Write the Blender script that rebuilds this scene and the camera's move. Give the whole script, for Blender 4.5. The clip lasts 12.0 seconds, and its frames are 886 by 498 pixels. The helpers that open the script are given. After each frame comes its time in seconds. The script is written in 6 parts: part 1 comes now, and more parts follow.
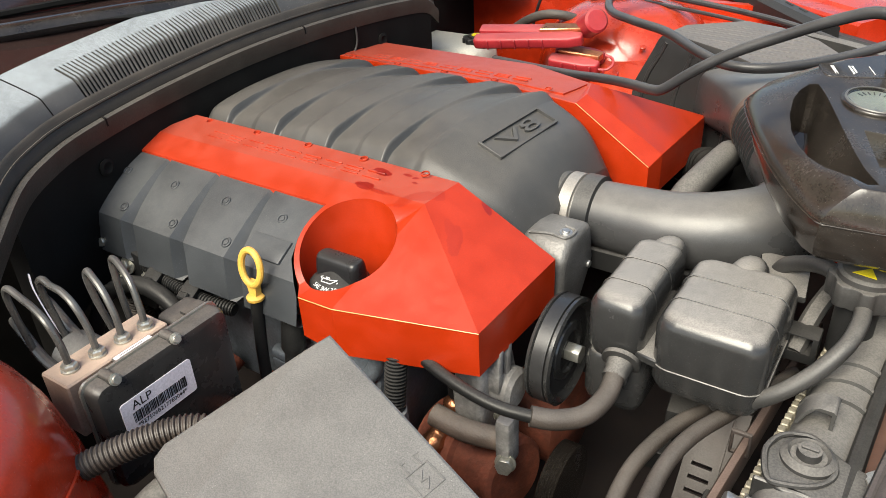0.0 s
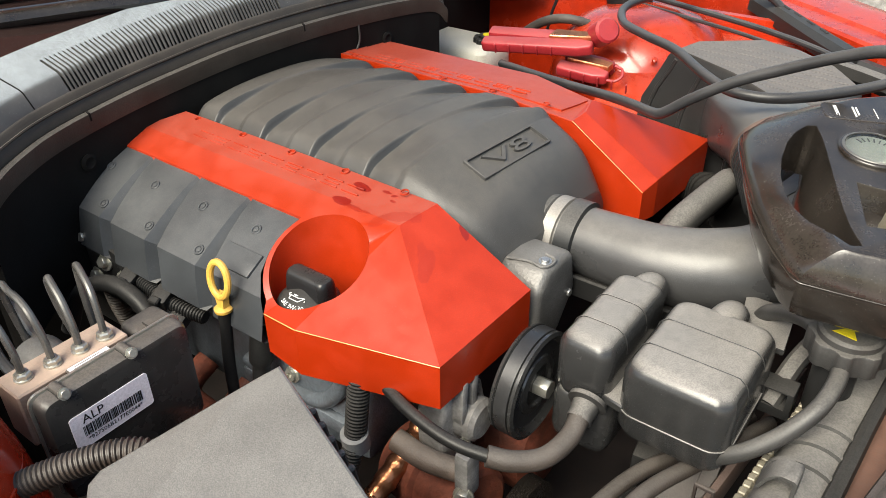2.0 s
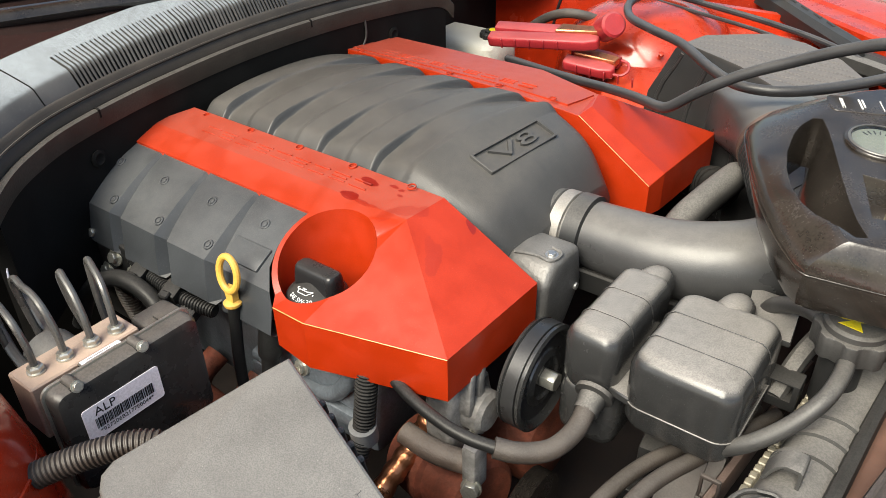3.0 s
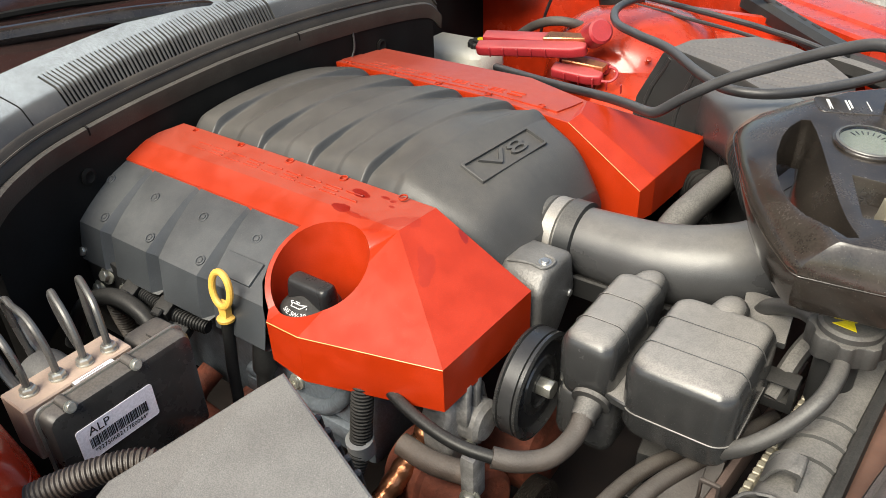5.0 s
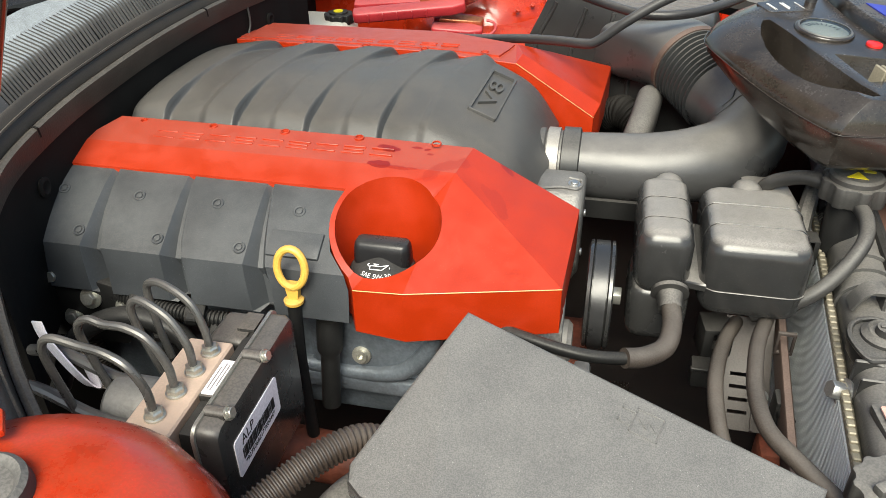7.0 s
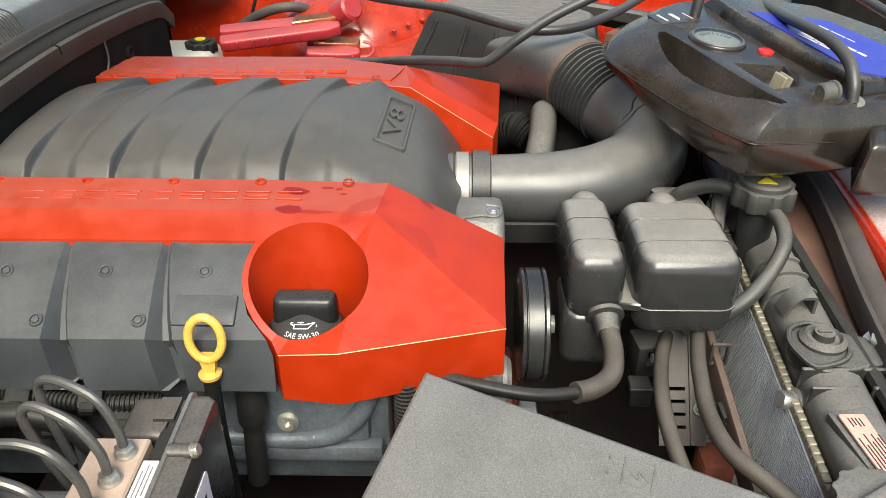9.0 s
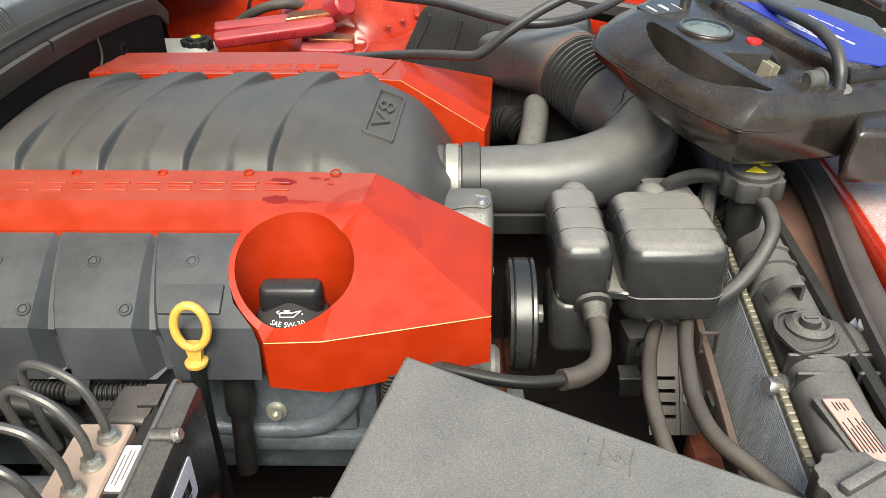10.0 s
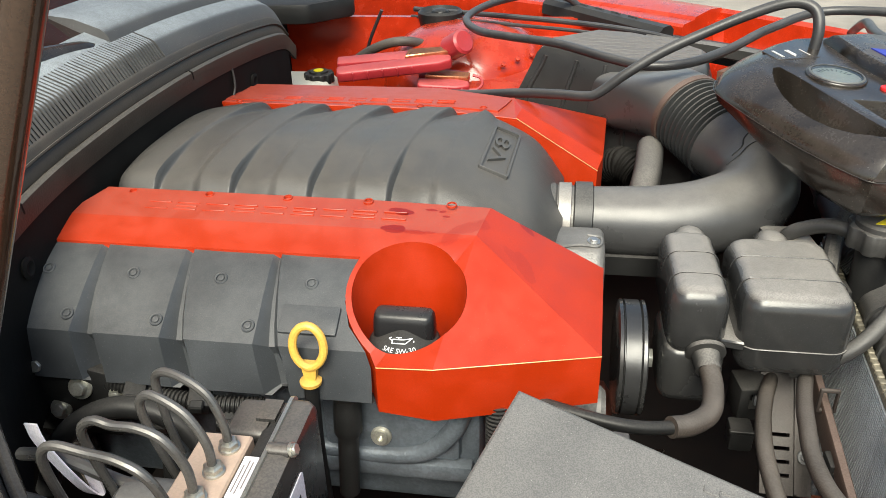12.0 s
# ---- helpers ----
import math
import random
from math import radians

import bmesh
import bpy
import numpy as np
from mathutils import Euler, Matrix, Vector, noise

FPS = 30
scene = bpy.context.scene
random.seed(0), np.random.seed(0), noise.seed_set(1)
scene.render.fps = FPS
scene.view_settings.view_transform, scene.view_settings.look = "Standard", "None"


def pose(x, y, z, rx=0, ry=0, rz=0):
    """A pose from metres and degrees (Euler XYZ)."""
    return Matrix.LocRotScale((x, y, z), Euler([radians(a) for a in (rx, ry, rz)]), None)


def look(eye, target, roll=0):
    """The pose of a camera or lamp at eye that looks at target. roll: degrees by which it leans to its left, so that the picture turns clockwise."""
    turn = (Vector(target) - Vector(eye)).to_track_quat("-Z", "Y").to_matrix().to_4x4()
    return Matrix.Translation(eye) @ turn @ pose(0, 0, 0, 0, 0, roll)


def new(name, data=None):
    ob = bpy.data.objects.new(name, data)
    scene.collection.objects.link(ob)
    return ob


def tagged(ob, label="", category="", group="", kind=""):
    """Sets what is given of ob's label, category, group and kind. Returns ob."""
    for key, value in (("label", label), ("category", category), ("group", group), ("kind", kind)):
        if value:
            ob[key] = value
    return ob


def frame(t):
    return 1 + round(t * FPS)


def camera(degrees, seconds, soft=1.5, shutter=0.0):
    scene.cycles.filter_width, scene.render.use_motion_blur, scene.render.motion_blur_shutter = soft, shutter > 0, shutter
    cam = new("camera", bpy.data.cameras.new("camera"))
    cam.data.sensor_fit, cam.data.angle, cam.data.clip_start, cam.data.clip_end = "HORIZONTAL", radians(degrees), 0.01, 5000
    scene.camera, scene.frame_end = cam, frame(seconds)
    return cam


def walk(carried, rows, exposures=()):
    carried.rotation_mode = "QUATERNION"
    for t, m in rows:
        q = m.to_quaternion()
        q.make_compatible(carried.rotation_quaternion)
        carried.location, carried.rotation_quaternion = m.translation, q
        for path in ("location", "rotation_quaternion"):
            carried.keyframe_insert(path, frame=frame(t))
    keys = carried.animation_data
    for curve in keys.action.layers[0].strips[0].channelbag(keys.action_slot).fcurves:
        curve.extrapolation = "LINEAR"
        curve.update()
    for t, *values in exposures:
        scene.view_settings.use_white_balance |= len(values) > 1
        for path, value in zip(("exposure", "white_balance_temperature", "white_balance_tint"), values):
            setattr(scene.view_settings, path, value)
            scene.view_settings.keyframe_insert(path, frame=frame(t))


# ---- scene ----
cam = camera(59.5, 12.0, soft=0.45)
PATH = [
    (0, (0.387, -0.617, 1.415), (-0.59, 0.791, 0.385), -3.1),
    (0.2, (0.379, -0.625, 1.436), (-0.545, 0.826, 0.415), -2.2),
    (0.5, (0.395, -0.589, 1.463), (-0.527, 0.865, 0.445), -1.5),
    (0.7, (0.398, -0.554, 1.464), (-0.538, 0.887, 0.44), -1.0),
    (1, (0.404, -0.533, 1.454), (-0.56, 0.879, 0.417), -0.6),
    (1.5, (0.404, -0.53, 1.445), (-0.591, 0.842, 0.383), -0.5),
    (2, (0.411, -0.535, 1.45), (-0.601, 0.814, 0.374), -0.7),
    (2.5, (0.41, -0.541, 1.451), (-0.608, 0.798, 0.37), -0.9),
    (3, (0.415, -0.541, 1.451), (-0.608, 0.793, 0.367), -1.2),
    (5, (0.415, -0.539, 1.451), (-0.602, 0.815, 0.387), -2.3),
    (5.5, (0.387, -0.54, 1.435), (-0.596, 0.846, 0.378), -2.1),
    (5.8, (0.357, -0.533, 1.43), (-0.608, 0.862, 0.371), -1.9),
    (6, (0.311, -0.562, 1.417), (-0.622, 0.86, 0.366), -1.4),
    (6.2, (0.256, -0.638, 1.415), (-0.589, 0.837, 0.362), -1.6),
    (6.3, (0.218, -0.672, 1.408), (-0.579, 0.836, 0.357), -1.8),
    (6.5, (0.155, -0.75, 1.417), (-0.507, 0.809, 0.353), -1.9),
    (6.8, (0.083, -0.774, 1.396), (-0.411, 0.842, 0.325), -2.2),
    (7, (0.034, -0.751, 1.393), (-0.345, 0.89, 0.314), -1.1),
    (7.2, (-0.008, -0.711, 1.409), (-0.311, 0.939, 0.32), -0.8),
    (8.8, (-0.092, -0.682, 1.391), (-0.119, 1.016, 0.335), -0.1),
    (9, (-0.054, -0.681, 1.385), (-0.084, 1.019, 0.331), -0.2),
    (9.5, (-0.047, -0.679, 1.383), (-0.081, 1.02, 0.328), -0.7),
    (10, (-0.031, -0.691, 1.373), (-0.076, 1.011, 0.324), -0.8),
    (10.5, (-0.056, -0.694, 1.386), (-0.128, 1.015, 0.35), -0.9),
    (11, (-0.072, -0.713, 1.391), (-0.194, 1.002, 0.37), -0.8),
    (11.5, (-0.059, -0.703, 1.385), (-0.248, 1.021, 0.389), -0.7),
    (12, (-0.053, -0.703, 1.377), (-0.34, 1.025, 0.412), -1.6),
]
walk(cam, [(t, look(eye, target, roll)) for t, eye, target, roll in PATH], [(0.0, 1.14, 6850, 4), (5.5, 1.14, 6850, 4), (7.0, 1.09, 6720, 1), (12.0, 1.10, 6720, 1)])

# ---- world, sun and exposure ----
world = bpy.data.worlds.new("sky")
scene.world = world
world.use_nodes = True
wn = world.node_tree
sky = wn.nodes.new("ShaderNodeTexSky")
sky.sky_type = "NISHITA"
sky.sun_disc = False
sky.sun_elevation = radians(50)
sky.sun_rotation = radians(184)
sky.air_density, sky.dust_density, sky.ozone_density = 1.0, 3.0, 0.6
wn.links.new(sky.outputs[0], wn.nodes["Background"].inputs[0])
wn.nodes["Background"].inputs[1].default_value = 0.115
sun_data = bpy.data.lights.new("sun", "SUN")
sun_data.energy, sun_data.angle, sun_data.color = 3.1, radians(38), (1.0, 0.95, 0.88)
sun = new("sun", sun_data)
sun.matrix_world = look((-0.15, -1.3, 2.5), (-0.2, 0.2, 0.9))


# ---- materials ----
def node(nt, kind, **values):
    n = nt.nodes.new(kind)
    for key, value in values.items():
        n.inputs[int(key[1:]) if key[1:].isdigit() else key].default_value = value
    return n


def ramp(nt, source, low, high, out_low=0.0, out_high=1.0):
    m = nt.nodes.new("ShaderNodeMapRange")
    m.interpolation_type = "SMOOTHSTEP"
    m.inputs[1].default_value, m.inputs[2].default_value = low, high
    m.inputs[3].default_value, m.inputs[4].default_value = out_low, out_high
    nt.links.new(source, m.inputs[0])
    return m.outputs[0]


def mixed(nt, fac, a, b):
    m = nt.nodes.new("ShaderNodeMix")
    m.data_type = "RGBA"
    for socket, value in ((m.inputs[0], fac), (m.inputs[6], a), (m.inputs[7], b)):
        if isinstance(value, (float, int)):
            socket.default_value = value
        elif isinstance(value, tuple):
            socket.default_value = (*value, 1)
        else:
            nt.links.new(value, socket)
    return m.outputs[2]


def times(nt, a, b, op="MULTIPLY"):
    m = nt.nodes.new("ShaderNodeMath")
    m.operation = op
    m.use_clamp = True
    for socket, value in ((m.inputs[0], a), (m.inputs[1], b)):
        if isinstance(value, (float, int)):
            socket.default_value = value
        else:
            nt.links.new(value, socket)
    return m.outputs[0]


def material(name, color, rough=0.5, metal=0.0, vary=0.15, scale=14.0, grain=400.0, bump=0.05, dust=0.0,
             dust_color=(0.295, 0.277, 0.255), speck=0.0, coat=0.0, patch=0.85, level=(0.25, 0.95), speckle=0.35, specular=0.5, mottle=0.85, gritty=0.6, dull=0.5, spots=(), spot_color=(0.17, 0.005, 0.003)):
    """Paint, plastic, rubber or metal with blotches, grain, settled dust on what faces up (on the bumper, sky
    reflection too), pale specks and wet marks.
    """
    m = bpy.data.materials.new(name)
    m.use_nodes = True
    nt = m.node_tree
    bsdf = nt.nodes["Principled BSDF"]
    co = nt.nodes.new("ShaderNodeTexCoord").outputs["Object"]
    big = node(nt, "ShaderNodeTexNoise", Scale=scale, Detail=5.0, Roughness=0.6)
    fine = node(nt, "ShaderNodeTexNoise", Scale=grain, Detail=2.0)
    mid = node(nt, "ShaderNodeTexNoise", Scale=75.0, Detail=4.0, Roughness=0.65)
    for n in (big, fine, mid):
        nt.links.new(co, n.inputs["Vector"])
    lo = tuple(c * (1 - vary) for c in color)
    hi = tuple(min(1.0, c * (1 + vary)) for c in color)
    col = mixed(nt, ramp(nt, big.outputs[0], 0.3, 0.7), lo, hi)
    col = mixed(nt, times(nt, ramp(nt, fine.outputs[0], 0.35, 0.65), speckle), col, tuple(c * 0.6 for c in color))
    rgh = ramp(nt, big.outputs[0], 0.3, 0.75, max(0.02, rough - 0.08), min(1.0, rough + 0.08))
    wet = None
    for x, y, z, a, b, turn, amount in spots:
        here = nt.nodes.new("ShaderNodeMapping")
        here.vector_type = "TEXTURE"
        here.inputs["Location"].default_value = (x, y, z)
        here.inputs["Rotation"].default_value = (0, 0, radians(turn))
        here.inputs["Scale"].default_value = (a, b, 0.03)
        nt.links.new(co, here.inputs["Vector"])
        d = nt.nodes.new("ShaderNodeVectorMath")
        d.operation = "LENGTH"
        nt.links.new(here.outputs[0], d.inputs[0])
        warp = node(nt, "ShaderNodeTexNoise", Scale=110.0, Detail=3.0)
        nt.links.new(co, warp.inputs["Vector"])
        shift = nt.nodes.new("ShaderNodeMath")
        shift.operation = "MULTIPLY_ADD"
        nt.links.new(warp.outputs[0], shift.inputs[0])
        shift.inputs[1].default_value = 0.7
        nt.links.new(d.outputs["Value"], shift.inputs[2])
        one = times(nt, ramp(nt, shift.outputs[0], 1.30, 1.38, 1.0, 0.0), amount)
        wet = one if wet is None else times(nt, wet, one, "MAXIMUM")
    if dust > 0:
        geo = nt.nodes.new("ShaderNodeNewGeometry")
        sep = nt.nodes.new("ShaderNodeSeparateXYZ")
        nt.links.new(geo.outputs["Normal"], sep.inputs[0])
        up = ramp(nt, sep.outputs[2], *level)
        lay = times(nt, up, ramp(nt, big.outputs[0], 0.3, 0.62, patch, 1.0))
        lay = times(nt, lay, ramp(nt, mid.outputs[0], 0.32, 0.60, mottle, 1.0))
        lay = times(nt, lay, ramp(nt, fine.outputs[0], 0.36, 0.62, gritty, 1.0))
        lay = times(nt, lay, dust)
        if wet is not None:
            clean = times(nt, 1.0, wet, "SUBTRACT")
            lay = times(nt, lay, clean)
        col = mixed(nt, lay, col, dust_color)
        rgh = times(nt, rgh, times(nt, lay, dull), "ADD")
    if wet is not None:
        col = mixed(nt, times(nt, wet, 0.85), col, spot_color)
    if speck > 0:
        dots = node(nt, "ShaderNodeTexVoronoi", Scale=260.0)
        nt.links.new(co, dots.inputs["Vector"])
        some = times(nt, ramp(nt, dots.outputs["Distance"], 0.06, 0.13, 1.0, 0.0), speck)
        col = mixed(nt, some, col, (0.55, 0.53, 0.49))
    nt.links.new(col, bsdf.inputs["Base Color"])
    nt.links.new(rgh, bsdf.inputs["Roughness"])
    bsdf.inputs["Metallic"].default_value = metal
    bsdf.inputs["Specular IOR Level"].default_value = specular
    bsdf.inputs["Coat Weight"].default_value = coat
    bsdf.inputs["Coat Roughness"].default_value = 0.12
    if bump > 0:
        b = node(nt, "ShaderNodeBump", Strength=bump, Distance=0.002)
        nt.links.new(fine.outputs[0], b.inputs["Height"])
        nt.links.new(b.outputs[0], bsdf.inputs["Normal"])
    return m


def add_slant(m, scale, dark):
    """Fine slanting dark slots between fins, laid over a material's colour."""
    nt = m.node_tree
    bsdf = nt.nodes["Principled BSDF"]
    old = bsdf.inputs["Base Color"].links[0].from_socket
    geo = nt.nodes.new("ShaderNodeNewGeometry")
    wave = node(nt, "ShaderNodeTexWave", Scale=scale)
    wave.bands_direction = "DIAGONAL"
    nt.links.new(geo.outputs["Position"], wave.inputs["Vector"])
    nt.links.new(mixed(nt, times(nt, ramp(nt, wave.outputs["Fac"], 0.45, 0.6, 1.0, 0.0), dark), old, (0.05, 0.055, 0.06)), bsdf.inputs["Base Color"])


RED = (0.375, 0.024, 0.0025)
cover_red = material("dusty red painted plastic", RED, 0.40, vary=0.08, patch=0.7, level=(0.925, 0.985), dull=0.2, scale=26, dust=0.48, dust_color=(0.25, 0.105, 0.078), speck=0.08, bump=0.05, grain=700, speckle=0.25, specular=0.68,
                     spots=[(-0.248, 0.159, 0.950, 0.016, 0.008, -12, 0.95), (-0.250, 0.120, 0.944, 0.016, 0.008, 0, 0.95), (-0.224, 0.116, 0.943, 0.016, 0.004, -6, 0.55), (-0.206, 0.1165, 0.943, 0.008, 0.0025, 0, 0.4),
                            (-0.178, 0.113, 0.942, 0.016, 0.009, 62, 0.25), (-0.160, 0.132, 0.944, 0.022, 0.011, 34, 0.3), (-0.143, 0.144, 0.943, 0.009, 0.010, 10, 0.3),
                            (-0.102, 0.106, 0.922, 0.018, 0.007, -45, 0.25), (-0.088, 0.096, 0.914, 0.026, 0.010, -66, 0.3), (-0.091, 0.181, 0.919, 0.013, 0.0055, -38, 0.85),
                            (-0.211, 0.168, 0.951, 0.008, 0.003, 0, 0.8), (-0.196, 0.166, 0.950, 0.005, 0.003, 30, 0.8), (-0.190, 0.155, 0.949, 0.005, 0.0025, 0, 0.7)])
# Worn paint and the fold's bright highlight, put into one pale colour.
worn = material("yellowish worn edge with painted highlight", (0.75, 0.42, 0.16), 0.35, vary=0.2)
body_red = material("red car paint", (0.41, 0.025, 0.006), 0.24, vary=0.2, dust=0.24, patch=0.3, dust_color=(0.30, 0.11, 0.055), speck=0.12, coat=0.2, bump=0.02, mottle=0.5)
plain_red = material("dusty red clamp plastic", (0.36, 0.025, 0.032), 0.4, vary=0.15, dust=0.4, dust_color=(0.34, 0.15, 0.14), speck=0.15)
grey_plastic = material("dusty grey plastic", (0.054, 0.053, 0.052), 0.42, vary=0.14, specular=0.38, patch=0.8, level=(0.45, 0.97), dust=0.42, dust_color=(0.165, 0.148, 0.127), dull=0.25, speck=0.12, bump=0.18, grain=750, mottle=0.7, gritty=0.45)
valve_plastic = material("charcoal valve cover plastic", (0.044, 0.048, 0.053), 0.42, vary=0.18, dust=0.36, dust_color=(0.160, 0.158, 0.155), dull=0.25, patch=0.75, speck=0.10, bump=0.14, grain=750, specular=0.42, mottle=0.7, gritty=0.45)
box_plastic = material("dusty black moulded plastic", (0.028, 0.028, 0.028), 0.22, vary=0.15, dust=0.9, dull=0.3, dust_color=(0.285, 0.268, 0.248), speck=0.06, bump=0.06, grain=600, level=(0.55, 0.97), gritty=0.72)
fuse_plastic = material("dusty fuse box lid plastic", (0.048, 0.047, 0.046), 0.33, vary=0.08, patch=0.85, dust=0.66, dust_color=(0.225, 0.215, 0.20), speck=0.32, bump=0.12, grain=800, specular=0.85, dull=0.12, speckle=0.2, gritty=0.5, mottle=0.93)
duct_plastic = material("dusty black duct plastic", (0.050, 0.050, 0.051), 0.33, vary=0.1, patch=0.85, dust=0.44, dull=0.2, speck=0.08, bump=0.10, grain=700, gritty=0.8)
duct_rubber = material("black bellows rubber", (0.026, 0.027, 0.028), 0.42, vary=0.15, dust=0.3, specular=0.35)
air_plastic = material("dusty black air box plastic", (0.028, 0.028, 0.028), 0.35, vary=0.15, dust=0.7, dust_color=(0.23, 0.205, 0.185), level=(0.5, 0.97), bump=0.1)
pulley_black = material("black painted pulley", (0.03, 0.03, 0.03), 0.24, vary=0.2, coat=0.3, specular=0.6)
gauge_grey = material("greenish gauge card", (0.26, 0.27, 0.24), 0.5, vary=0.15)
black_plastic = material("black plastic", (0.016, 0.016, 0.016), 0.42, vary=0.25, dust=0.12, specular=0.22)
cap_plastic = material("smooth black cap plastic", (0.015, 0.015, 0.016), 0.3, vary=0.15, dust=0.1, specular=0.35)
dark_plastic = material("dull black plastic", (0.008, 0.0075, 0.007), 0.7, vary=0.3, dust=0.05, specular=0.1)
gloss_black = material("glossy scuffed brown black plastic", (0.014, 0.0115, 0.010), 0.16, vary=0.3, patch=0.45, dust=0.2, dust_color=(0.155, 0.13, 0.105), speck=0.14, specular=0.65, scale=16, mottle=0.85, gritty=0.6, level=(-0.9, 1.0))
clip_grey = material("pale grey clip plastic", (0.22, 0.225, 0.23), 0.45, vary=0.15, dust=0.2)
conduit_brown = material("grimy brown conduit plastic", (0.040, 0.029, 0.023), 0.5, vary=0.3, dust=0.14, bump=0.2)
dusty_gloss = material("black plastic under settled dust", (0.014, 0.0115, 0.010), 0.22, vary=0.3, patch=0.35, dust=0.55, dust_color=(0.20, 0.17, 0.135), speck=0.2, mottle=0.45, gritty=0.4, level=(0.4, 0.97))
rubber = material("dusty black rubber", (0.03, 0.029, 0.028), 0.6, vary=0.2, dust=0.5, bump=0.1)
dirty_rubber = material("dirty brown rubber hose", (0.055, 0.044, 0.037), 0.58, vary=0.3, dust=0.2, bump=0.3)
belt_rubber = material("belt rubber", (0.028, 0.028, 0.029), 0.34, vary=0.2, specular=0.6)
cable_rubber = material("black cable sheath", (0.025, 0.025, 0.027), 0.38, vary=0.2, dust=0.2)
yellow = material("yellow handle plastic", (0.72, 0.42, 0.08), 0.4, vary=0.12, dust=0.1)
aluminium = material("cast aluminium", (0.15, 0.146, 0.14), 0.45, 0.3, vary=0.35, dust=0.25, bump=0.4, grain=250)
steel = material("bare steel", (0.5, 0.5, 0.49), 0.42, 0.9, vary=0.15)
clamp_steel = material("dull clamp steel", (0.34, 0.32, 0.295), 0.5, 0.4, vary=0.15, dust=0.2)
zinc = material("zinc plated nut", (0.55, 0.54, 0.48), 0.35, 0.8, vary=0.15)
head_metal = material("dark cast cylinder head", (0.16, 0.185, 0.215), 0.38, 0.4, vary=0.3, scale=18, dust=0.1, bump=0.3, grain=250)
abs_plastic = material("grimy black modulator plastic", (0.032, 0.031, 0.03), 0.28, vary=0.3, dust=0.46, dust_color=(0.24, 0.21, 0.185), speck=0.08, bump=0.05)
pipe_steel = material("coated steel brake pipe", (0.12, 0.116, 0.110), 0.32, 0.45, vary=0.2, dust=0.25)
tan_metal = material("tan anodised valve block", (0.50, 0.36, 0.28), 0.55, 0.1, vary=0.15, dust=0.5, dust_color=(0.55, 0.43, 0.35))
rust = material("reddish dirty cast iron", (0.19, 0.052, 0.028), 0.7, vary=0.35, scale=30, bump=0.6, grain=160)
dirty_alu = material("dirty cast alloy", (0.27, 0.26, 0.25), 0.55, 0.2, vary=0.45, scale=22, dust=0.3, bump=0.5, grain=220)
pump_brown = material("brown dusty casting", (0.12, 0.088, 0.07), 0.6, vary=0.3, scale=25, dust=0.3, bump=0.3)
copper = material("copper foil wrap", (0.52, 0.22, 0.11), 0.33, 0.85, vary=0.3, bump=0.6, grain=120)
label_white = material("white paper label", (0.88, 0.84, 0.90), 0.6, vary=0.05)
label_pink = material("dusty pink paper label", (0.58, 0.36, 0.30), 0.6, vary=0.08)
ink = material("black print", (0.012, 0.012, 0.012), 0.6, vary=0.0)
dull_print = material("faded grey print", (0.20, 0.17, 0.17), 0.6, vary=0.0)
white_print = material("white print", (0.75, 0.75, 0.74), 0.5, vary=0.0)
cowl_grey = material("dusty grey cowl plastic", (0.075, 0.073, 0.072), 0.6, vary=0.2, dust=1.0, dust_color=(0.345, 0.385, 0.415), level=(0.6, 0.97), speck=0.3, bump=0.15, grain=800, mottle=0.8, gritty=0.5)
rod_brown = material("glossy brown black strut paint", (0.05, 0.03, 0.02), 0.18, 0.3, vary=0.15, coat=0.5)
seal_rubber = material("weathered rubber seal", (0.040, 0.033, 0.027), 0.5, vary=0.25, dust=0.25, bump=0.25, specular=0.25)
crimp_tan = material("tan crimped metal", (0.25, 0.225, 0.17), 0.5, 0.2, vary=0.25)
hose_rubber = material("black rubber hose", (0.035, 0.034, 0.033), 0.5, vary=0.25, dust=0.3, bump=0.15)
core_metal = material("radiator core", (0.74, 0.78, 0.80), 0.45, 0.0, vary=0.15, dust=0.2)
core_fins = material("radiator fin stack", (0.62, 0.66, 0.68), 0.45, 0.0, vary=0.2, scale=40)
add_slant(core_fins, 260.0, 0.45)
tank_plastic = material("dusty radiator tank plastic", (0.055, 0.054, 0.051), 0.5, vary=0.2, dust=0.5, speck=0.1, bump=0.2)
shroud_grey = material("dusty grey shroud plastic", (0.040, 0.032, 0.029), 0.5, vary=0.3, dust=0.28, dust_color=(0.24, 0.21, 0.19), level=(0.1, 0.9), bump=0.15)
bracket_black = material("black pressed steel bracket", (0.02, 0.02, 0.02), 0.35, vary=0.2, dust=0.35, specular=0.45)
dusty_trim = material("dusty brown shroud plastic", (0.07, 0.045, 0.036), 0.6, vary=0.25, dust=0.5, dust_color=(0.26, 0.19, 0.165), bump=0.2)
front_rubber = material("dusty rubber front seal", (0.035, 0.032, 0.03), 0.5, vary=0.2, dust=0.45, dust_color=(0.16, 0.13, 0.125), bump=0.15)
# The grey on up-facing parts paints in sky reflection along with the dirt.
dusty_sky_red = material("dirty wet red bumper paint with painted sky reflection", (0.55, 0.035, 0.012), 0.22, vary=0.15, scale=60, grain=300, dust=1.0, dust_color=(0.46, 0.48, 0.48), patch=0.95, level=(0.80, 0.93), gritty=0.55, mottle=0.85, speck=0.3, coat=0.4, bump=0.05)
brown_trim = material("dark brown baffle", (0.135, 0.062, 0.042), 0.6, vary=0.25, dust=0.12)
white_tank = material("milky reservoir plastic", (0.62, 0.60, 0.52), 0.45, vary=0.1, dust=0.2)
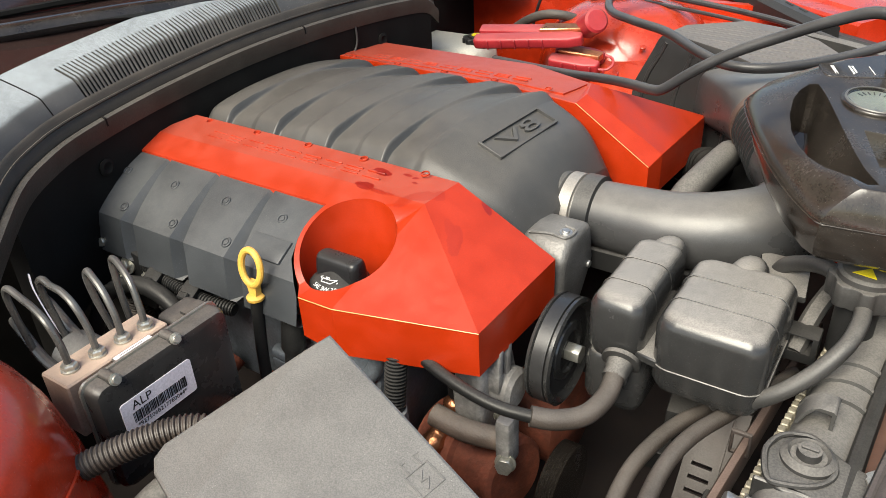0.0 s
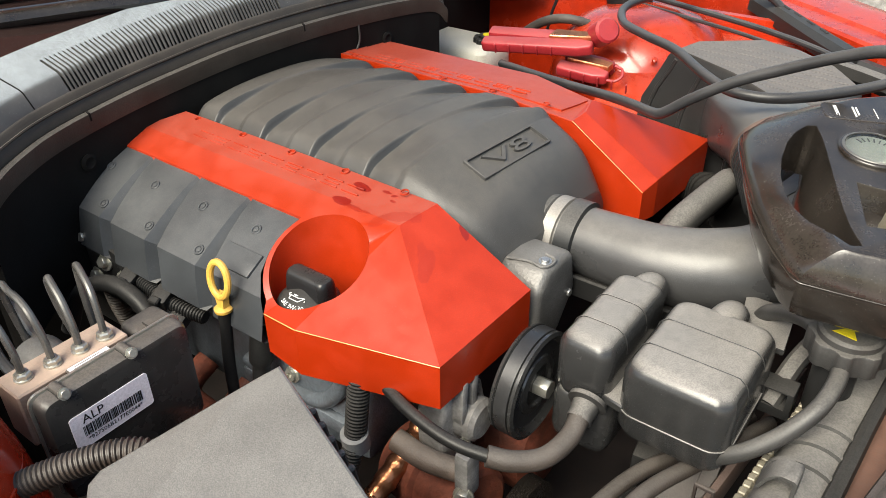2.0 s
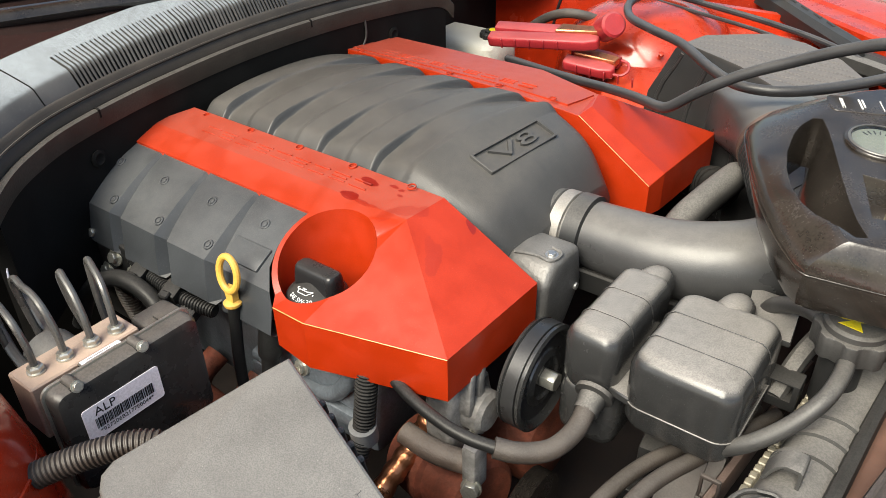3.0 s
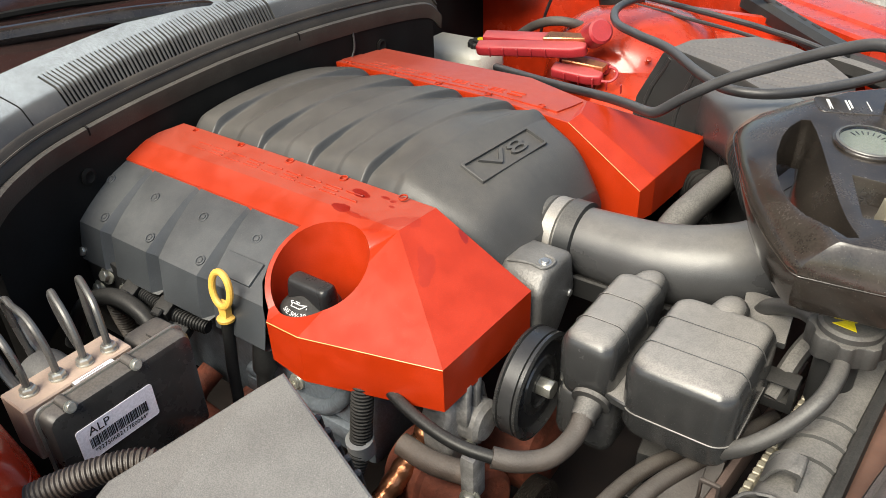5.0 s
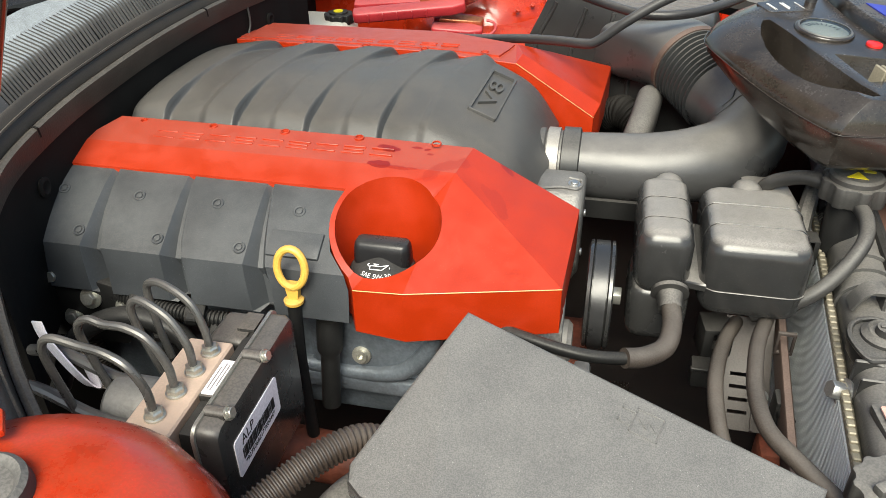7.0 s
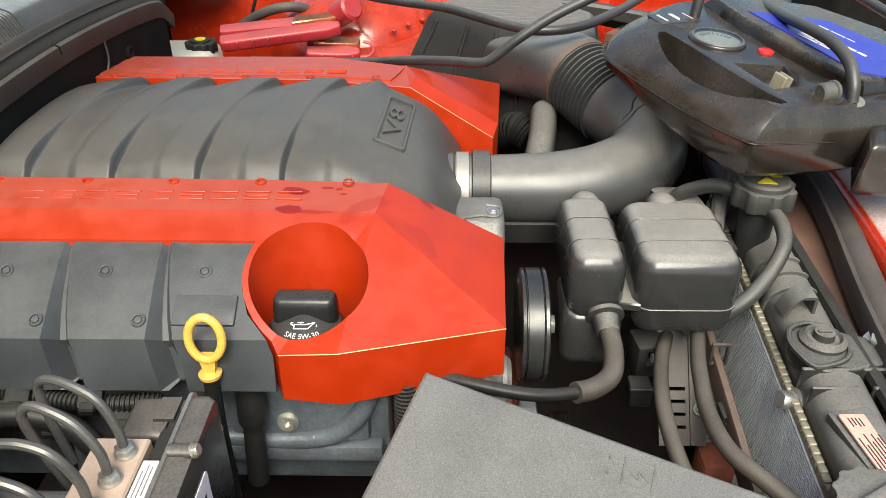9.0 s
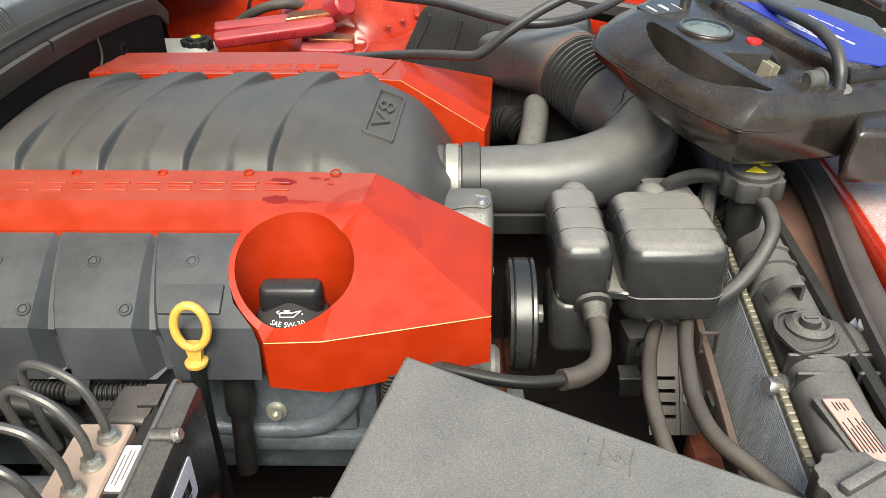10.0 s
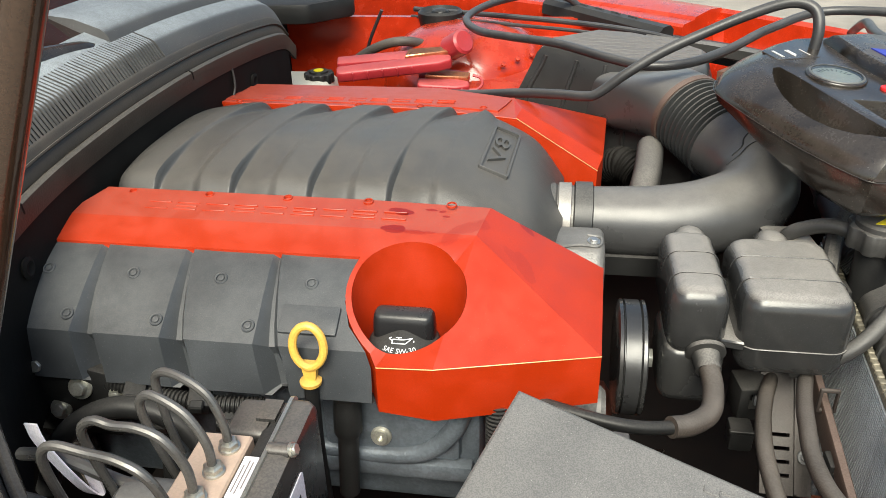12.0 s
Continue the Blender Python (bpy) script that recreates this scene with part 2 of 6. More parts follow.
blue_label = material("blue printed label", (0.03, 0.04, 0.33), 0.4, vary=0.05)
concrete = material("concrete floor", (0.28, 0.25, 0.21), 0.8, vary=0.2, scale=3, grain=120, bump=0.3)
undertray_mat = material("dirty undertray", (0.02, 0.014, 0.012), 0.85, vary=0.4, scale=20)
orange = material("orange wire loom", (0.65, 0.16, 0.02), 0.5, vary=0.1)
lens_red = material("red indicator", (0.6, 0.02, 0.02), 0.25, vary=0.05)
yellow_print = material("yellow warning print", (0.75, 0.62, 0.02), 0.5, vary=0.0)


def glass_material(name, color, rough):
    m = bpy.data.materials.new(name)
    m.use_nodes = True
    b = m.node_tree.nodes["Principled BSDF"]
    b.inputs["Base Color"].default_value = (*color, 1)
    b.inputs["Roughness"].default_value = rough
    b.inputs["Transmission Weight"].default_value = 1.0
    b.inputs["IOR"].default_value = 1.15
    return m


clear_glass = glass_material("clear gauge glass", (0.9, 0.92, 0.9), 0.03)
screen_glass = material("dark tinted windscreen glass", (0.015, 0.008, 0.007), 0.06, vary=0.1, dust=0.06, dust_color=(0.3, 0.2, 0.18), speck=0.2, bump=0.0)


# ---- mesh builders ----
def spline(points, per=8):
    """Points along a smooth curve through the given ones."""
    p = [Vector(q) for q in points]
    p = [2 * p[0] - p[1], *p, 2 * p[-1] - p[-2]]
    out = []
    for i in range(1, len(p) - 2):
        for k in range(per):
            t = k / per
            out.append(0.5 * (2 * p[i] + (p[i + 1] - p[i - 1]) * t + (2 * p[i - 1] - 5 * p[i] + 4 * p[i + 1] - p[i + 2]) * t * t
                              + (3 * p[i] - p[i - 1] - 3 * p[i + 1] + p[i + 2]) * t ** 3))
    return [*out, p[-2]]


def loft(loops, caps=True, closed=True):
    bm = bmesh.new()
    rings = [[bm.verts.new(v) for v in loop] for loop in loops]
    n = len(rings[0])
    for a, b in zip(rings, rings[1:]):
        for i in range(n if closed else n - 1):
            j = (i + 1) % n
            bm.faces.new((a[i], a[j], b[j], b[i]))
    if caps and closed:
        bm.faces.new(rings[0][::-1])
        bm.faces.new(rings[-1])
    bmesh.ops.recalc_face_normals(bm, faces=bm.faces)
    return bm


def pipe(points, radius, sides=12, per=8, straight=False):
    """A round hose or bar along a path; radius may be a function of 0..1 along it."""
    path = [Vector(q) for q in points] if straight else spline(points, per)
    loops, up = [], None
    for i, p in enumerate(path):
        d = (path[min(i + 1, len(path) - 1)] - path[max(i - 1, 0)]).normalized()
        if up is None:
            up = d.orthogonal().normalized()
        up = (up - d * up.dot(d)).normalized()
        side = d.cross(up)
        r = radius(i / (len(path) - 1)) if callable(radius) else radius
        loops.append([p + r * (math.cos(a) * up + math.sin(a) * side) for a in (2 * math.pi * k / sides for k in range(sides))])
    return loft(loops)


def ribbed(points, r, ridge, pitch, sides=14):
    """A corrugated hose."""
    path = spline(points, 30)
    length = [0.0]
    for a, b in zip(path, path[1:]):
        length.append(length[-1] + (b - a).length)
    total = length[-1]
    count = max(4, int(total / pitch)) * 4
    sampled = []
    for k in range(count + 1):
        s = total * k / count
        i = min(max(np.searchsorted(length, s), 1), len(path) - 1)
        f = (s - length[i - 1]) / max(1e-9, length[i] - length[i - 1])
        sampled.append(path[i - 1].lerp(path[i], f))
    radii = [r + (ridge if k % 4 in (1, 2) else 0) for k in range(count + 1)]
    return pipe(sampled, lambda f: radii[round(f * count)], sides, straight=True)


def lathe(profile, origin, axis=(0, 0, 1), sides=32):
    """Turns (radius, height) pairs about an axis."""
    q = Vector((0, 0, 1)).rotation_difference(Vector(axis).normalized()).to_matrix()
    loops = [[Vector(origin) + q @ Vector((r * math.cos(a), r * math.sin(a), h)) for a in (2 * math.pi * k / sides for k in range(sides))] for r, h in profile]
    return loft(loops)


def bevelled(bm, width, segments=2, angle=30):
    if width > 0:
        edges = [e for e in bm.edges if e.is_manifold and e.calc_face_angle(0) > radians(angle)]
        bmesh.ops.bevel(bm, geom=edges, offset=width, segments=segments, affect="EDGES", profile=0.5, clamp_overlap=True)
    return bm


def prism(poly, z0, z1, bevel=0.0, segments=2, m=None):
    """A plate: an outline in x and y, from z0 to z1, laid by the pose m."""
    bm = loft([[(x, y, z0) for x, y in poly], [(x, y, z1) for x, y in poly]])
    bevelled(bm, bevel, segments)
    if m is not None:
        bm.transform(m)
    return bm


def block(center, size, bevel=0.0, segments=2, turn=(0, 0, 0)):
    x, y, z = (s / 2 for s in size)
    return prism([(-x, -y), (x, -y), (x, y), (-x, y)], -z, z, bevel, segments, pose(*center, *turn))


def rounded(w, h, r, n=5, cx=0.0, cy=0.0):
    """The outline of a rounded rectangle."""
    out = []
    for k, (sx, sy) in enumerate(((1, 1), (-1, 1), (-1, -1), (1, -1))):
        for i in range(n + 1):
            a = math.pi / 2 * (k + i / n)
            out.append((cx + sx * (w / 2 - r) + r * math.cos(a), cy + sy * (h / 2 - r) + r * math.sin(a)))
    return out


def disc(r, n=24, cx=0.0, cy=0.0):
    return [(cx + r * math.cos(2 * math.pi * k / n), cy + r * math.sin(2 * math.pi * k / n)) for k in range(n)]


def joined(*many):
    bm = many[0]
    for other in many[1:]:
        me = bpy.data.meshes.new("joined")
        other.to_mesh(me)
        bm.from_mesh(me)
        other.free()
        bpy.data.meshes.remove(me)
    return bm


def mesh_of(name, bm, mat, sharp=35):
    me = bpy.data.meshes.new(name)
    bm.to_mesh(me)
    bm.free()
    me.materials.append(mat)
    for p in me.polygons:
        p.use_smooth = True
    me.set_sharp_from_angle(angle=radians(sharp))
    return me


def part(name, bm, mat, parent, label="", sharp=35):
    ob = new(name, mesh_of(name, bm, mat, sharp))
    ob.parent = parent
    if parent.parent is None:
        ob.matrix_parent_inverse = Matrix.Translation(-parent.location)
    return tagged(ob, label)


def thing(name, label, category, at=(0, 0, 0), group="", kind=""):
    ob = new(name)
    ob.location = at
    ob.empty_display_size = 0.02
    return tagged(ob, label, category, group, kind)


def single(name, bm, mat, label, category="", group="", kind="", sharp=35):
    return tagged(new(name, mesh_of(name, bm, mat, sharp)), label, category, group, kind)


def cut(bm, cutter):
    """bm less cutter, as a new bmesh."""
    a, b = (new("solid", bpy.data.meshes.new("solid")) for _ in range(2))
    bm.to_mesh(a.data), cutter.to_mesh(b.data)
    bm.free(), cutter.free()
    mod = a.modifiers.new("cut", "BOOLEAN")
    mod.operation, mod.object, mod.solver = "DIFFERENCE", b, "EXACT"
    bpy.context.view_layer.update()
    me = bpy.data.meshes.new_from_object(a.evaluated_get(bpy.context.evaluated_depsgraph_get()))
    out = bmesh.new()
    out.from_mesh(me)
    for ob in (a, b):
        data = ob.data
        bpy.data.objects.remove(ob)
        bpy.data.meshes.remove(data)
    bpy.data.meshes.remove(me)
    return out


def lettering(text, size, m, depth=0.0003, font_scale=1.0):
    """Raised letters as a bmesh, centred on the pose m, reading along its x."""
    cu = bpy.data.curves.new("text", "FONT")
    cu.body, cu.size, cu.extrude = text, size, depth
    cu.align_x, cu.align_y = "CENTER", "CENTER"
    cu.resolution_u = 3
    ob = new("text", cu)
    bpy.context.view_layer.update()
    me = bpy.data.meshes.new_from_object(ob.evaluated_get(bpy.context.evaluated_depsgraph_get()))
    bpy.data.objects.remove(ob)
    bpy.data.curves.remove(cu)
    bm = bmesh.new()
    bm.from_mesh(me)
    bpy.data.meshes.remove(me)
    bm.transform(m @ Matrix.Diagonal((font_scale, 1, 1, 1)))
    return bm


def facing(origin, x_axis, normal):
    """A pose with its x along x_axis and its z along normal."""
    z = Vector(normal).normalized()
    x = Vector(x_axis)
    x = (x - z * x.dot(z)).normalized()
    y = z.cross(x)
    return Matrix(((x.x, y.x, z.x, origin[0]), (x.y, y.y, z.y, origin[1]), (x.z, y.z, z.z, origin[2]), (0, 0, 0, 1)))


def hexagon(r, cx=0.0, cy=0.0):
    return disc(r, 6, cx, cy)


def bolt_bm(m, r=0.008, h=0.006, washer=0.0):
    """A hexagon head, with a washer under it, standing on the pose m."""
    bm = prism(hexagon(r), 0.0, h, 0.0008, 1)
    if washer:
        bm = joined(bm, prism(disc(washer, 20), -0.001, 0.0015))
    bm.transform(m)
    return bm


# ---- setting: ground, bay walls ----
def grid_sheet(x0, x1, y0, y1, z):
    bm = bmesh.new()
    bm.faces.new([bm.verts.new(v) for v in ((x0, y0, z), (x1, y0, z), (x1, y1, z), (x0, y1, z))])
    return bm


single("ground", grid_sheet(-400, 400, -400, 400, 0.0), concrete, "pale tan concrete workshop floor", kind="structure")
single("undertray", block((-0.1, 0.37, 0.30), (1.5, 2.0, 0.02)), undertray_mat, "dirty black undertray below the engine", kind="structure")
# Firewall and inner walls of the bay
single("wall_firewall", block((-0.80, 0.42, 0.63), (0.03, 1.9, 0.64)), dark_plastic, "black insulated firewall behind the engine", kind="structure")
single("wall_near_inner_fender", block((-0.15, -0.56, 0.60), (1.4, 0.02, 0.6)), body_red, "red painted inner fender", kind="structure")
single("wall_far_inner_fender", block((-0.15, 1.30, 0.62), (1.3, 0.02, 0.64)), body_red, "red painted inner fender", kind="structure")

# Cowl: rubber seal, panel and slotted grille that follow one curved line across the car
COWL = [(-0.34, -0.42, 0.91), (-0.45, -0.33, 0.935), (-0.545, -0.235, 0.96), (-0.608, -0.16, 0.98), (-0.642, -0.095, 0.99), (-0.662, -0.03, 0.997), (-0.676, 0.07, 1.005), (-0.675, 0.17, 1.015),
        (-0.663, 0.31, 1.028), (-0.655, 0.48, 1.03), (-0.645, 0.64, 1.024), (-0.634, 0.77, 1.014), (-0.626, 0.83, 1.003), (-0.618, 0.86, 0.975)]
COWL_LINE = spline(COWL, 120)


def cowl_frame(i):
    a, b = COWL_LINE[max(i - 9, 0)], COWL_LINE[min(i + 9, len(COWL_LINE) - 1)]
    d = Vector((b.x - a.x, b.y - a.y, 0)).normalized()
    return COWL_LINE[i], d, Vector((-d.y, d.x, 0))


def cowl_index(y):
    return min(range(len(COWL_LINE)), key=lambda i: abs(COWL_LINE[i].y - y))


def swept(profile, y0=-0.42, y1=0.86, step=18):
    """A strip whose (back, up) profile follows the cowl's line from y0 to y1."""
    i0, i1 = cowl_index(y0), cowl_index(y1)
    loops = []
    for i in sorted({*range(i0, i1, step), i1}):
        p, d, back = cowl_frame(i)
        loops.append([p + back * b + Vector((0, 0, h)) for b, h in profile])
    return loft(loops)


def along(profile, path, per=6):
    """A strip whose (side, height) profile follows a path in plan."""
    pts = spline([(x, y, 0) for x, y in path], per)
    loops = []
    for i, p in enumerate(pts):
        d = (pts[min(i + 1, len(pts) - 1)] - pts[max(i - 1, 0)]).normalized()
        loops.append([p + Vector((-d.y, d.x, 0)) * b + Vector((0, 0, h)) for b, h in profile])
    return loft(loops)


def cowl_bar(y, run, half, lift=0.0, depth=0.004):
    p, d, back = cowl_frame(cowl_index(y))
    return loft([[p + back * b + d * s * w + Vector((0, 0, h + e)) for s, e in ((-1, -depth), (1, -depth), (1, lift), (-1, lift))] for (b, h), w in zip(run, half)])


seal = thing("weatherstrip", "dusty black rubber weatherstrip along the cowl edge", "weatherstrip", (-0.66, 0.3, 0.95))
part("seal_lip", swept([(-0.003, -0.03), (-0.006, -0.008), (-0.005, 0.0), (0.0, 0.003), (0.005, 0.001), (0.006, -0.006), (0.004, -0.03)]), seal_rubber, seal, "paler dusty lip")
part("seal_bulb", swept([(0.004, -0.012), (0.006, 0.0), (0.009, 0.011), (0.0125, 0.017), (0.0105, 0.019), (0.0115, 0.022), (0.0145, 0.026), (0.016, 0.031), (0.019, 0.0335), (0.022, 0.031), (0.024, 0.0), (0.02, -0.02)]), seal_rubber, seal)
part("seal_ridge", swept([(0.0105, 0.0185), (0.0085, 0.0205), (0.0095, 0.0225), (0.0125, 0.022)]), seal_rubber, seal)
part("drip_tray", swept([(0.0, -0.24), (-0.001, -0.025), (0.02, -0.03), (0.022, -0.24)], -0.2, 0.84), dark_plastic, seal)
for y in (0.02, 0.46):
    part("lip_joint", cowl_bar(y, [(-0.0065, -0.009), (-0.0055, 0.0012), (0.0, 0.0036), (0.0055, 0.0016)], [0.0016] * 4, 0.0006, 0.002), dark_plastic, seal)
p, d, back = cowl_frame(cowl_index(0.60))
part("drain_tube", pipe([p + Vector((-0.004, 0, -0.012)), p + Vector((0.002, 0.002, -0.03)), p + Vector((0.004, 0.0, -0.06)), p + Vector((0.0, -0.012, -0.085))], 0.0022, 8), rubber, seal)
for y in (-0.0, 0.68):
    p, d, back = cowl_frame(cowl_index(y))
    part("grommet", lathe([(0.013, 0.0), (0.014, 0.003), (0.009, 0.005), (0.004, 0.002)], p + Vector((0.001, 0, -0.07)), -back, 20), dark_plastic, seal)

SLOT0, SLOT1, SLOTS = 0.022, 0.425, 57
cowl = thing("cowl", "dusty pale grey plastic cowl with a slotted air grille", "cowl", (-0.75, 0.3, 1.0))
face = [(0.018, 0.024), (0.019, 0.034), (0.032, 0.056), (0.038, 0.0605), (0.072, 0.0735), (0.106, 0.085), (0.115, 0.07), (0.09, 0.02)]
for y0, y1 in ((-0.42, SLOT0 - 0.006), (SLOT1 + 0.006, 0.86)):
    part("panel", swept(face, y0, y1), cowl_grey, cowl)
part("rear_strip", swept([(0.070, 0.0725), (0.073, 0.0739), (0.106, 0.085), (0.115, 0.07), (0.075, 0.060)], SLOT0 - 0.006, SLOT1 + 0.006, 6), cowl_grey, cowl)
# a closed black sheet paints the shade seen through the slots
part("grille_recess", swept([(0.022, 0.018), (0.0235, 0.028), (0.0365, 0.0495), (0.042, 0.053), (0.074, 0.0655), (0.09, 0.02)], SLOT0 - 0.006, SLOT1 + 0.006, 6), dark_plastic, cowl, "black sheet in place of the shade behind the grille slots")
run = [(0.019, 0.034), (0.0255, 0.045), (0.032, 0.056), (0.038, 0.0605), (0.0715, 0.0733)]
for k in range(SLOTS + 1):
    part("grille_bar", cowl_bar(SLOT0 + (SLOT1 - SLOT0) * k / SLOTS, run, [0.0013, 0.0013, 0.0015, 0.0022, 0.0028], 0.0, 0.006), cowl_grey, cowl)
part("seam", cowl_bar(-0.045, [(0.019, 0.034), (0.032, 0.056), (0.038, 0.0605), (0.072, 0.0735), (0.105, 0.085)], [0.0011] * 5, 0.0006), dark_plastic, cowl)
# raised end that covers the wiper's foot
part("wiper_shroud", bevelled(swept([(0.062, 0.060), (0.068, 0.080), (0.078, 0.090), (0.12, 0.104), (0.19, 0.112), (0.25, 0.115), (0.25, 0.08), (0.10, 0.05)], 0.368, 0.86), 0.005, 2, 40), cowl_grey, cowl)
single("windscreen", swept([(0.10, 0.078), (0.80, 0.38), (0.80, 0.37), (0.10, 0.066)], -0.16), screen_glass, "dark tinted windscreen with dust", kind="structure")
wiper = thing("wiper", "black windscreen wiper arm resting on the glass", "wiper", (-0.8, 0.2, 1.1))
part("arm", loft([[p + Vector((-0.019 * math.cos(a) * w, 0.004 * math.cos(a), 0.015 * math.sin(a) * w)) for a in (math.pi / 6 * k for k in range(12))]
                  for p, w in zip(spline([(-0.738, 0.366, 1.092), (-0.765, 0.30, 1.100), (-0.795, 0.20, 1.108), (-0.825, 0.08, 1.113), (-0.87, -0.10, 1.12)], 6), [0.35, 0.7, 0.9] + [1.0] * 22)]), gloss_black, wiper)
part("blade", pipe([(-0.80, 0.33, 1.115), (-0.85, 0.17, 1.132), (-0.89, 0.0, 1.135), (-0.92, -0.15, 1.135)], 0.006, 6), dark_plastic, wiper)
single("radiator_support", block((0.425, 0.35, 0.55), (0.02, 1.9, 0.48)), dark_plastic, "black radiator support panel", kind="structure")

# Open hood above the bay, held by the strut
hood = thing("hood", "red car hood propped open with a black liner", "hood", (-1.1, 0.37, 1.3))
hood_pose = pose(-1.0, 0.37, 1.34, 0, -72, 0)
part("skin", prism([(0.0, -0.78), (0.95, -0.70), (1.08, -0.45), (1.12, 0.0), (1.08, 0.45), (0.95, 0.70), (0.0, 0.78)], 0.0, 0.03, 0.01, 2, hood_pose), body_red, hood)
part("liner", prism([(0.30, -0.50), (0.80, -0.46), (0.9, -0.30), (0.9, 0.30), (0.80, 0.46), (0.30, 0.50)], -0.02, -0.002, 0.008, 2, hood_pose), dark_plastic, hood, "black felt hood liner")


# ---- engine top: covers ----
MID = 0.366  # the engine's middle line in y
ARC_C = (-0.216, 0.033)


def cover_bm(recess, changed):
    """The faceted coil cover on the near bank, solid, with a round well for the filler cap."""
    a0 = math.atan2(0.072 - ARC_C[1], -0.281 - ARC_C[0])
    a1 = math.atan2(-0.045 - ARC_C[1], -0.240 - ARC_C[0]) + 2 * math.pi
    arc = []
    for k in range(1, 10):
        f = k / 10
        a = a0 + (a1 - a0) * f
        r = 0.0735 * (1 - f) + 0.0725 * f
        arc.append((ARC_C[0] + r * math.cos(a), ARC_C[1] + r * math.sin(a), 0.928 + (0.857 - 0.928) * (f ** 1.15)))
    top = {
        "A": (-0.659, 0.182, 0.953), "B": (-0.686, 0.117, 0.944), "C": (-0.680, 0.074, 0.928), "Q": (-0.281, 0.072, 0.928),
        "D": (-0.137, 0.184, 0.945), "E": (-0.148, 0.117, 0.940), "K": (-0.281, 0.117, 0.943), "F": (0.010, 0.188, 0.863),
        "G": (0.003, 0.0, 0.860), "H": (-0.176, -0.053, 0.866), "I": (-0.241, -0.045, 0.857), "M": (-0.29, 0.182, 0.950),
    }
    top.update(changed)
    faces = ["AMKB", "BKQC", "MDJEK", "DFLJ", "JLGE", "EGH"] if "J" in top else ["AMKB", "BKQC", "MDEK", "DFGE", "EGH"]
    bm = bmesh.new()
    names = dict(top)
    for i, p in enumerate(arc):
        names["arc%d" % i] = p
    v = {n: bm.verts.new(p) for n, p in names.items()}
    fan = ["K", "Q", *("arc%d" % i for i in range(len(arc))), "I", "H"]
    lists = [list(f) for f in faces] + [["E", a, b] for a, b in zip(fan, fan[1:])]
    outline = ["A", "M", "D", "F", *(["L"] if "L" in top else []), "G", "H", "I", *("arc%d" % i for i in reversed(range(len(arc)))), "Q", "C", "B"]
    low = {}
    for n in outline:
        x, y, z = names[n]
        z1 = 0.915 if n in "ABCM" and len(n) == 1 else 0.795
        if n in ("Q",) or n.startswith("arc"):
            z1 = 0.81
        low[n] = bm.verts.new((x, y, z1))
    for f in lists:
        bm.faces.new([v[n] for n in f])
    for a, b in zip(outline, outline[1:] + outline[:1]):
        bm.faces.new((v[a], low[a], low[b], v[b]))
    bm.faces.new([low[n] for n in outline])
    bmesh.ops.recalc_face_normals(bm, faces=bm.faces)
    bmesh.ops.triangulate(bm, faces=[f for f in bm.faces if len(f.verts) > 4])
    if recess:
        bm = cut(bm, lathe([(0.050, -0.2), (0.056, -0.08), (0.0635, -0.02), (0.0675, 0.045), (0.070, 0.15)], (*ARC_C, 0.88), (0, 0, 1), 56))
    return bm


def mirrored(bm):
    bm.transform(Matrix.Translation((0, 2 * MID, 0)) @ Matrix.Diagonal((1, -1, 1, 1)))
    bmesh.ops.recalc_face_normals(bm, faces=bm.faces)
    return bm


def cover_details(bm_list, flip):
    return [mirrored(b) if flip else b for b in bm_list]


def letter_bar(x, w, kind, lift, rise):
    """A raised mark of plain strokes in place of one embossed letter."""
    m = pose(x, 0.146, 0.9473 + lift, math.degrees(math.atan2(rise, 0.065)), 0, 0)
    bars = [(w, 0.0024, 0, 0.0072), (w, 0.0024, 0, -0.0072)] + ([(w * 0.9, 0.0024, 0, 0)] if kind else [])
    return joined(*[prism(rounded(bw, bh, 0.0008, 2, bx, by), -0.002, 0.0009, 0.0003, 1, m) for bw, bh, bx, by in bars])


